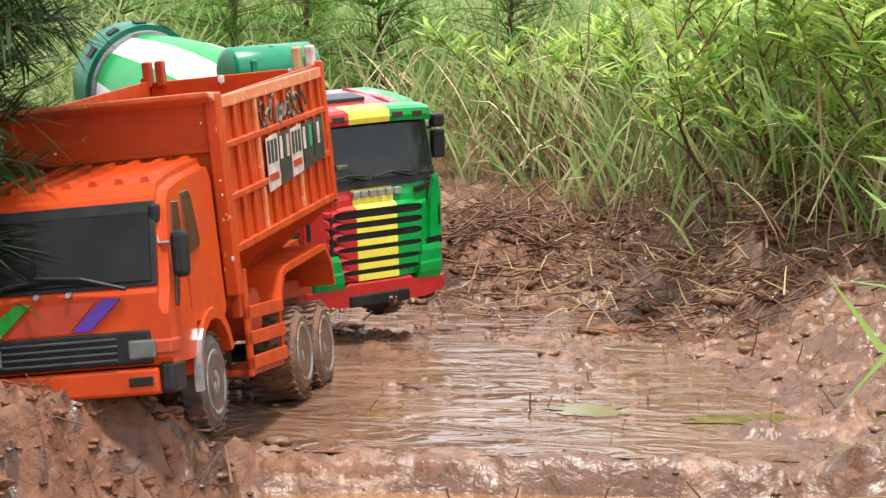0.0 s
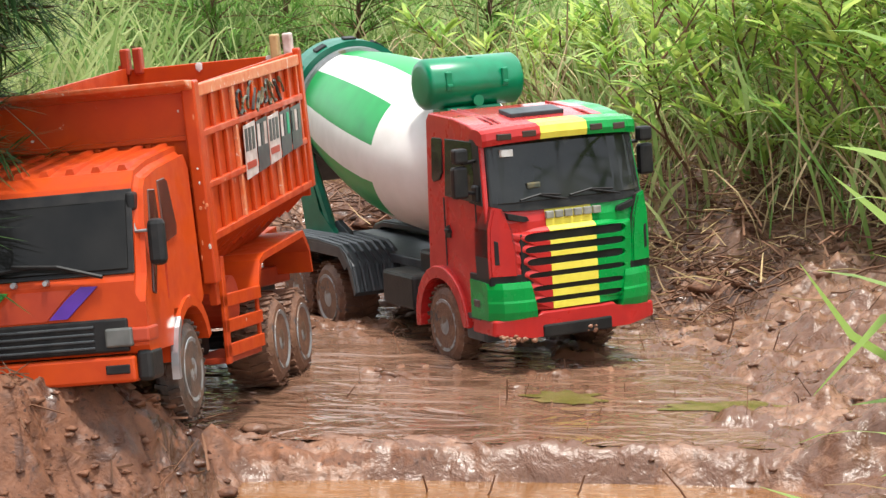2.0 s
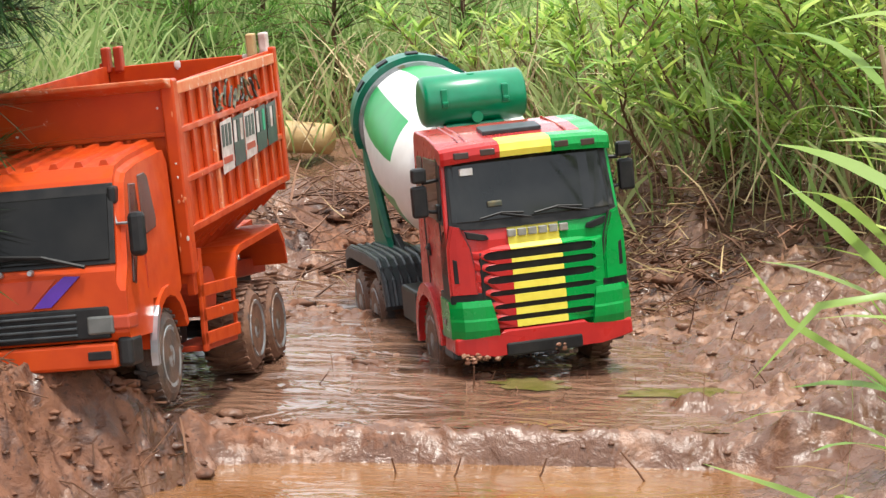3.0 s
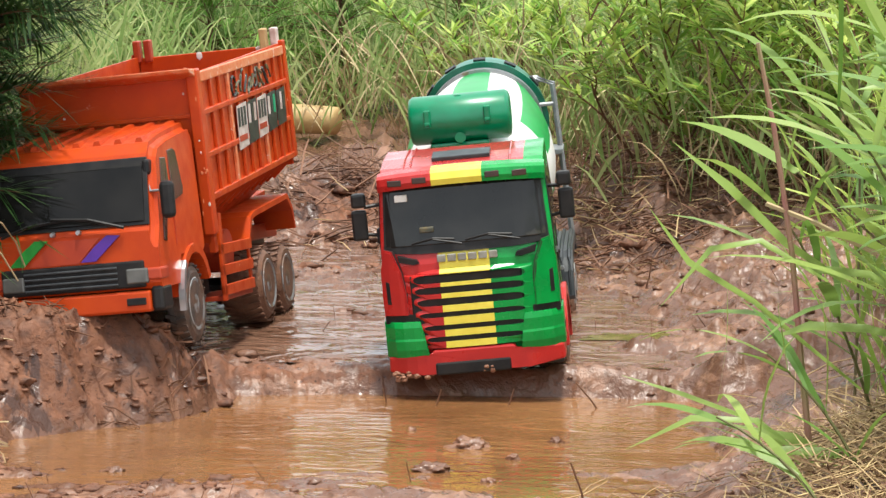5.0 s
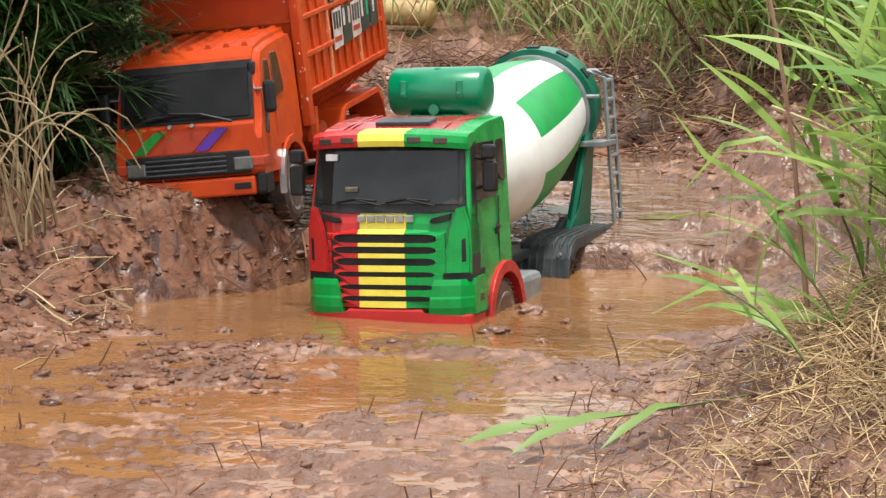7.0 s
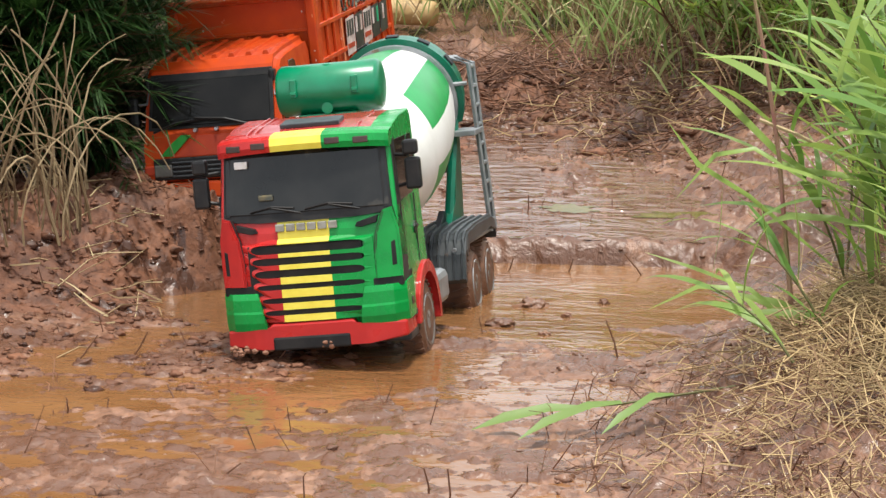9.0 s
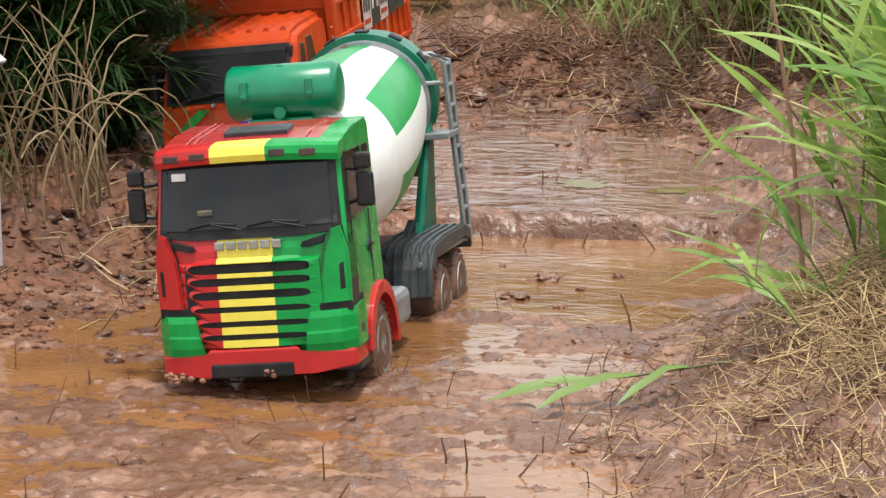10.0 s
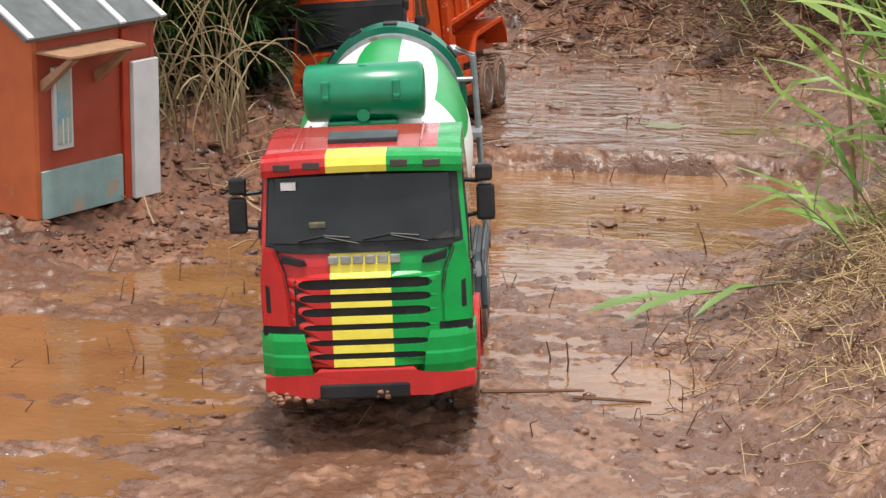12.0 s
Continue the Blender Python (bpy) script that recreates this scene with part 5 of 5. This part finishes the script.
stubble("stubble", 130, 41, ((0.17, 0.55), (0.72, 1.3)), "dark broken stubble standing in trodden clay")
stubble("flat_stubble", 60, 42, ((-0.5, 0.2), (0.6, 1.6)), "small dark stubble on the wet flats")
stubble("far_stubble", 60, 43, ((-0.1, 0.5), (2.2, 3.1)), "small dark stubble in the shallow pool")
rnd = random.Random(31)
for x, y, dx, h in ((0.105, 0.934, 0.0, 0.045), (0.085, 0.96, -0.004, 0.03), (0.14, 0.93, 0.03, 0.03), (-0.351, 1.367, 0.035, 0.04), (-0.295, 1.416, 0.025, 0.035), (0.24, 1.45, -0.015, 0.05), (0.26, 2.05, -0.03, 0.035), (0.05, 2.3, -0.004, 0.03),
                    (0.08, 2.33, 0.004, 0.035), (0.14, 2.5, 0.0, 0.02), (0.2, 2.38, 0.003, 0.03), (0.02, 2.06, -0.003, 0.02), (0.07, 2.05, 0.012, 0.022), (0.15, 2.06, 0.012, 0.022), (-0.12, 0.99, 0.03, 0.012), (0.24, 0.87, 0.0, 0.03),
                    (-0.42, 1.1, 0.01, 0.025), (-0.3, 1.17, 0.004, 0.02), (-0.2, 1.22, -0.01, 0.016), (0.0, 0.8, 0.02, 0.02), (-0.34, 0.85, 0.006, 0.03), (0.32, 2.62, 0.01, 0.05)):
    z = max(gz(x, y), -0.04)
    stick((x, y, z - 0.01), (x + dx, y + rnd.uniform(-0.01, 0.01), z + 0.85 * h), 0.0013)
stick((0.03, 0.79, gz(0.03, 0.79) + 0.004), (0.13, 0.85, gz(0.13, 0.85) + 0.006), 0.0025, "brown stalk lying in the mud")
stick((0.12, 0.83, gz(0.12, 0.83) + 0.004), (0.2, 0.84, gz(0.2, 0.84) + 0.005), 0.0022, "brown stalk lying in the mud")
log = part("log", lathe([(-0.16, 0.018), (-0.155, 0.026), (0.0, 0.029), (0.12, 0.026), (0.125, 0.022)], 16, m=pose(-0.365, 3.95, gz(-0.365, 3.95) + 0.025, 0, 4, 70)), WOOD, smooth=True)
tagged(log, "pale yellowish log lying on the bank", "log")


def leafy_tuft(x, y, seed, stalks, height, leaf, width, lean, label, spread_r=0.05, mat=None):
    """Broad-bladed grass: jointed stalks with leaves springing to both sides."""
    rnd = random.Random(seed)
    t = empty("grass_tuft", Matrix.Translation((x, y, gz(x, y))))
    tagged(t, label, "grass", group="grass tufts on the bank")
    b = bmesh.new()
    verts, faces = [], []
    for k in range(stalks):
        p = Vector((rnd.gauss(0, spread_r), rnd.gauss(0, spread_r), -0.01))
        d = Vector((lean[0] + rnd.gauss(0, 0.28), lean[1] + rnd.gauss(0, 0.28), 1)).normalized()
        H = height * rnd.uniform(0.6, 1.1)
        pts, n = [p.copy()], 6
        for i in range(n):
            p = p + d * H / n
            d = (d + Vector((lean[0] * 0.2, lean[1] * 0.2, -0.09))).normalized()
            pts.append(p.copy())
            for r in range(2 if rnd.random() < 0.5 else 1):
                a = rnd.uniform(0, 2 * math.pi)
                way = d * 0.9 + Vector((math.cos(a), math.sin(a), 0.1)) * rnd.uniform(0.5, 1.0) + Vector((lean[0], lean[1], 0)) * 0.5
                ribbon(verts, faces, p, way, leaf * rnd.uniform(0.55, 1.15), width * rnd.uniform(0.6, 1.15), rnd.uniform(0.5, 1.6), rnd, 6, Vector((-math.sin(a), math.cos(a), rnd.uniform(-0.5, 0.5))))
        tube(pts, 0.0017, 5, bm=b, taper=0.5)
    tagged(part("stem_growth", b, STEM, t), kind="stuff")
    tagged(mesh_object("foliage", verts, faces, mat or LEAFBROAD, parent=t), kind="stuff")
    return t


TUFT = "broad-bladed green grass tuft on the straw bank"
for k, (x, y, n, h, leaf, w, lx, ly) in enumerate((
        (0.54, 1.42, 5, 0.24, 0.16, 0.014, -0.12, -0.1), (0.56, 1.30, 8, 0.30, 0.17, 0.015, -0.15, -0.05), (0.62, 1.50, 10, 0.36, 0.19, 0.016, -0.15, 0.0),
        (0.56, 1.62, 4, 0.26, 0.17, 0.013, -0.2, 0.0), (0.58, 1.75, 9, 0.36, 0.18, 0.014, -0.1, -0.1), (0.66, 1.9, 10, 0.42, 0.19, 0.014, -0.1, -0.1),
        (0.60, 1.12, 7, 0.24, 0.15, 0.012, 0.0, -0.1), (0.74, 1.65, 11, 0.45, 0.19, 0.015, -0.1, 0.0), (0.50, 1.24, 3, 0.12, 0.13, 0.012, -0.4, 0.0),
        (0.68, 1.35, 10, 0.38, 0.18, 0.015, -0.1, 0.0), (0.62, 2.15, 9, 0.36, 0.18, 0.013, -0.12, -0.1), (0.78, 2.05, 10, 0.45, 0.19, 0.014, -0.1, -0.1),
        (0.60, 1.40, 9, 0.34, 0.18, 0.016, -0.1, -0.05), (0.66, 1.22, 9, 0.32, 0.17, 0.014, -0.05, -0.05), (0.7, 2.35, 9, 0.36, 0.18, 0.012, -0.1, -0.1), (0.56, 1.52, 7, 0.32, 0.18, 0.015, -0.15, 0.0))):
    leafy_tuft(x + 0.045, y, 100 + k, n, h, leaf * 0.85, w * 0.9, (lx * 0.5, ly), TUFT)


def lone_leaf(points, width, label, mat=None):
    """A long single blade along a line of points."""
    pts = [Vector(p) for p in points]
    verts, faces = [], []
    n = len(pts)
    for i, p in enumerate(pts):
        d = (pts[min(i + 1, n - 1)] - pts[max(i - 1, 0)]).normalized()
        s = d.cross(Vector((0, -0.55, 0.85))).normalized()
        u = i / (n - 1)
        w = width * (0.35 + 1.3 * u) if u < 0.5 else width * (1 - ((u - 0.5) / 0.5) ** 1.7) + 0.0003
        verts += [tuple(p - s * w / 2), tuple(p + Vector((0, 0, -w * 0.12))), tuple(p + s * w / 2)]
    for i in range(n - 1):
        for k in (0, 1):
            a = 3 * i + k
            faces.append((a, a + 1, a + 4, a + 3))
    return tagged(mesh_object("grass_leaf", verts, faces, mat or LEAFBROAD, smooth=True), label, "leaf", group="single blades")


# the creeping stalk with two leaves that lies out over the mud
tagged(part("grass_stalk", tube([(0.5, 1.28, 0.07), (0.36, 1.2, 0.05), (0.25, 1.16, 0.04), (0.2, 1.15, 0.036)], 0.0018, 5, taper=0.5), STEM), "thin grass stalk creeping out over the mud", "stalk")
lone_leaf([(0.22, 1.15, 0.038), (0.18, 1.14, 0.04), (0.14, 1.13, 0.032), (0.108, 1.123, 0.02)], 0.014, "green blade tip resting on the mud", LEAF)
lone_leaf([(0.25, 1.16, 0.042), (0.22, 1.14, 0.044), (0.18, 1.11, 0.035), (0.155, 1.09, 0.022)], 0.012, "green blade drooping to the mud", LEAF)
lone_leaf([(0.3, 1.18, 0.046), (0.28, 1.16, 0.05), (0.25, 1.13, 0.036), (0.232, 1.115, 0.022)], 0.010, "green blade drooping to the mud", LEAF)

BLADE = "long green grass blade arching over the mud"
for y, w, pts in (
        (1.38, 0.02, ((0.54, 0.02), (0.446, 0.07), (0.405, 0.09), (0.355, 0.102))),
        (1.36, 0.011, ((0.52, 0.072), (0.463, 0.086), (0.399, 0.087), (0.36, 0.085))),
        (1.40, 0.006, ((0.43, 0.05), (0.375, 0.101), (0.316, 0.121), (0.266, 0.135))),
        (1.37, 0.008, ((0.44, 0.06), (0.375, 0.108), (0.322, 0.108), (0.27, 0.08))),
        (1.40, 0.008, ((0.46, 0.13), (0.372, 0.2), (0.319, 0.231), (0.286, 0.275))),
        (1.42, 0.012, ((0.47, 0.2), (0.399, 0.245), (0.351, 0.291), (0.305, 0.327))),
        (1.39, 0.008, ((0.43, 0.22), (0.376, 0.252), (0.336, 0.244), (0.296, 0.195))),
        (1.36, 0.012, ((0.53, 0.17), (0.459, 0.188), (0.413, 0.189), (0.38, 0.177))),
        (1.44, 0.012, ((0.53, 0.18), (0.469, 0.218), (0.423, 0.222), (0.38, 0.24))),
        (1.45, 0.018, ((0.505, 0.1), (0.495, 0.235), (0.492, 0.325), (0.478, 0.4))),
        (1.45, 0.016, ((0.53, 0.22), (0.5, 0.29), (0.47, 0.33), (0.45, 0.34))),
        (1.5, 0.016, ((0.56, 0.24), (0.53, 0.33), (0.49, 0.37), (0.46, 0.365)))):
    lone_leaf([(x, y + 0.01 * math.sin(9 * x), z) for x, z in pts], w, BLADE)
b = tube([(0.425, 1.4, gz(0.425, 1.4) - 0.01), (0.412, 1.4, 0.15), (0.402, 1.4, 0.24), (0.385, 1.4, 0.34), (0.37, 1.4, 0.41)], 0.003, 6, taper=0.6)
tagged(part("grass_stalk", b, REDSTEM), "reddish upright grass stalk", "stalk")
b = tube([(0.47, 1.4, 0.24), (0.42, 1.4, 0.265), (0.38, 1.4, 0.28)], 0.0022, 5)
tagged(part("dry_stalk", b, STRAW), "pale dry stalk caught in the grass", "stalk")


def algae(x, y, rx, ry, seed):
    """A flat olive film on the water."""
    b = bmesh.new()
    ring = []
    for k in range(40):
        a = 2 * math.pi * k / 40
        q = 1 + 0.75 * noise.noise(Vector((math.cos(a) * 2.6, math.sin(a) * 2.6, seed)))
        ring.append(b.verts.new((x + rx * q * math.cos(a), y + ry * q * math.sin(a), UPPER + 0.0012)))
    b.faces.new(ring)
    return tagged(part("algae_film", b, ALGAE), "olive green film on shallow water", "algae", group="algae films")


algae(0.144, 2.345, 0.035, 0.028, 1)
algae(0.304, 2.315, 0.06, 0.026, 2)


def shrub(x, y, seed, stems, height, label, lean=(-0.2, -0.15), leaf=(0.03, 0.055), width=(0.006, 0.011)):
    """A twiggy shrub: forked brown stems with many narrow leaves."""
    rnd = random.Random(seed)
    t = empty("shrub", Matrix.Translation((x, y, gz(x, y))))
    tagged(t, label, "shrub", group="shrubs on the bank")
    b = bmesh.new()
    verts, faces = [], []

    def grow(p, d, L, r, depth):
        pts = [p.copy()]
        n = 5
        for i in range(n):
            p = p + d * L / n
            d = (d + Vector((rnd.gauss(0, 0.12), rnd.gauss(0, 0.12), rnd.gauss(0.02, 0.06)))).normalized()
            pts.append(p.copy())
            if depth < 2 and rnd.random() < (0.75 if depth == 0 else 0.5):
                a = rnd.uniform(0, 2 * math.pi)
                grow(p.copy(), (d + Vector((math.cos(a), math.sin(a), 0.2)) * 0.8).normalized(), L * rnd.uniform(0.3, 0.55), r * 0.6, depth + 1)
            if depth > 0 or i > 2:
                for q in range(3):
                    a = rnd.uniform(0, 2 * math.pi)
                    ribbon(verts, faces, p + d * rnd.uniform(-L / n, 0), d * 0.6 + Vector((math.cos(a), math.sin(a), 0.1)), rnd.uniform(*leaf), rnd.uniform(*width), rnd.uniform(0.1, 0.8), rnd, 3, Vector((-math.sin(a), math.cos(a), rnd.uniform(-0.4, 0.4))))
        tube(pts, r, 5, bm=b, taper=0.5)

    for k in range(stems):
        d = Vector((lean[0] + rnd.gauss(0, 0.35), lean[1] + rnd.gauss(0, 0.3), 1)).normalized()
        grow(Vector((rnd.gauss(0, 0.04), rnd.gauss(0, 0.04), -0.01)), d, height * rnd.uniform(0.7, 1.1), 0.003, 0)
    tagged(part("twig_growth", b, TWIG, t), kind="stuff")
    tagged(mesh_object("foliage", verts, faces, LEAFBUSH, parent=t), kind="stuff")
    return t


for k, (x, y, n, h) in enumerate(((0.42, 3.2, 7, 0.3), (0.58, 2.95, 9, 0.34), (0.75, 2.75, 9, 0.36), (0.3, 3.6, 6, 0.28), (0.9, 3.1, 8, 0.34), (0.65, 3.4, 7, 0.3), (0.12, 4.0, 6, 0.26), (0.52, 3.5, 7, 0.28))):
    shrub(x, y, 200 + k, n, h, "twiggy shrub with narrow yellow-green leaves")


def feathery(x, y, seed, count, height, label, lean=(0, 0), thick=1.0, mat=None, reach=0.42, low=0.05):
    """A feathery young conifer: thin trunk and drooping sprays of long needles."""
    rnd = random.Random(seed)
    t = empty("feathery_tree", Matrix.Translation((x, y, gz(x, y))))
    tagged(t, label, "tree", group="feathery trees")
    b = tube([(0, 0, -0.02), (lean[0] * height * 0.5, lean[1] * height * 0.5, height * 0.5), (lean[0] * height, lean[1] * height, height)], 0.008, 6, taper=0.3)
    verts, faces = [], []
    for k in range(count):
        u = rnd.uniform(low, 1)
        p = Vector((lean[0] * height * u, lean[1] * height * u, height * u))
        a = rnd.uniform(0, 2 * math.pi)
        d = Vector((math.cos(a), math.sin(a), rnd.uniform(0.1, 0.7))).normalized()
        L = height * reach * (1.15 - u) + 0.05
        pts = [p.copy()]
        for i in range(5):
            p = p + d * L / 5
            d = (d + Vector((0, 0, -0.08))).normalized()
            pts.append(p.copy())
            for q in range(int(7 * thick)):
                w = rnd.uniform(0, 2 * math.pi)
                ribbon(verts, faces, p - d * rnd.uniform(0, L / 5), d * 1.1 + Vector((math.cos(w), math.sin(w), math.sin(w * 1.7))) * 0.6, rnd.uniform(0.03, 0.07), 0.0028, rnd.uniform(0.1, 0.7), rnd, 2)
        tube(pts, 0.0016, 4, bm=b, taper=0.4)
    part("trunk", b, TWIG, t)
    tagged(mesh_object("foliage", verts, faces, mat or NEEDLE, parent=t), kind="stuff")
    return t


FEATHER = "dark green feathery young conifer beside the track"
for k, (x, y, n, h) in enumerate(((-0.5, 2.08, 130, 0.5), (-0.56, 2.16, 130, 0.6), (-0.7, 1.97, 150, 0.75), (-0.6, 2.4, 130, 0.6), (-0.72, 2.1, 130, 0.6), (-0.78, 1.9, 120, 0.5), (-0.72, 2.55, 130, 0.6), (-0.8, 1.66, 150, 0.75), (-0.66, 2.25, 130, 0.6), (-0.55, 2.28, 130, 0.55), (-0.9, 2.3, 130, 0.6), (-0.52, 1.92, 110, 0.3), (-0.64, 1.86, 110, 0.34), (-0.55, 2.0, 150, 0.5))):
    feathery(x, y, 301 + k, n + 40, h * 1.55, FEATHER, (0, 0), 2.2, reach=0.19)
# one that leans out over the dump truck
feathery(-0.47, 2.06, 325, 120, 0.6, FEATHER, (0.1, 0), 2.2, reach=0.22, low=0.5)
for k, (x, y, n, h) in enumerate(((-0.25, 4.3, 90, 0.38), (-0.02, 4.5, 90, 0.36), (-0.5, 4.2, 100, 0.4), (-0.42, 4.6, 90, 0.38), (-0.75, 4.4, 90, 0.42))):
    feathery(x, y, 331 + k, n, h, "bright green feathery sapling behind the bank", mat=NEEDLEBRIGHT)


def dead_reeds(x, y, seed, count, label):
    """Dry stalks, many of them broken and hanging across one another."""
    rnd = random.Random(seed)
    t = empty("dead_reeds", Matrix.Translation((x, y, gz(x, y))))
    tagged(t, label, "dead plant")
    rest = bmesh.new()
    for k in range(count):
        p = Vector((rnd.gauss(0, 0.03), rnd.gauss(0, 0.04), -0.01))
        a = rnd.uniform(0, 2 * math.pi)
        over = Vector((math.cos(a) - 0.45, 0.6 * math.sin(a), 0))
        d = (Vector((rnd.gauss(0, 0.12), rnd.gauss(0, 0.12), 1)) + over * 0.1).normalized()
        L = rnd.uniform(0.16, 0.34)
        pts = [p.copy()]
        fall = rnd.uniform(0.1, 0.6) if k % 4 else 0.05
        for i in range(10):
            p = p + d * L / 10
            u = i / 9
            d = (d + over * fall * 0.35 + Vector((rnd.gauss(0, 0.1), rnd.gauss(0, 0.08), -fall * 1.5 * u))).normalized()
            pts.append(p.copy())
        if k % 5 == 0:
            part("stalk", tube(pts, rnd.uniform(0.0017, 0.0027), 5, taper=0.6), REED, t)
        else:
            tube(pts, rnd.uniform(0.0009, 0.0019), 4, bm=rest, taper=0.5)
    tagged(part("thin_growth", rest, REED, t), kind="stuff")
    return t


REEDS = "tangle of dry pale broken reeds on the clay heap"
dead_reeds(-0.455, 1.76, 411, 34, REEDS)
dead_reeds(-0.53, 1.72, 412, 34, REEDS)
dead_reeds(-0.61, 1.7, 413, 30, REEDS)


# ------------------------------------------------------------------ motion of the mixer truck
def spin_rows():
    """Turn of the wheels from the distance driven, ten times a second."""
    ts = np.array([r[0] for r in MIX])
    ps = np.array([r[1:4] for r in MIX])
    grid = np.linspace(0, 12, 121)
    track = np.stack([np.interp(grid, ts, ps[:, k]) for k in range(3)], -1)
    run = np.concatenate([[0], np.cumsum(np.linalg.norm(np.diff(track, axis=0), axis=1))])
    return [(float(t), float(s)) for t, s in zip(grid, run)]


def motions():
    walk(mixer, [(t, pose(*p)) for t, *p in MIX])
    rows = spin_rows()
    for w in mixer_wheels:
        at = w.location.copy()
        walk(w, [(t, Matrix.Translation(at) @ Matrix.Rotation(s / 0.044, 4, "X")) for t, s in rows])


motions()
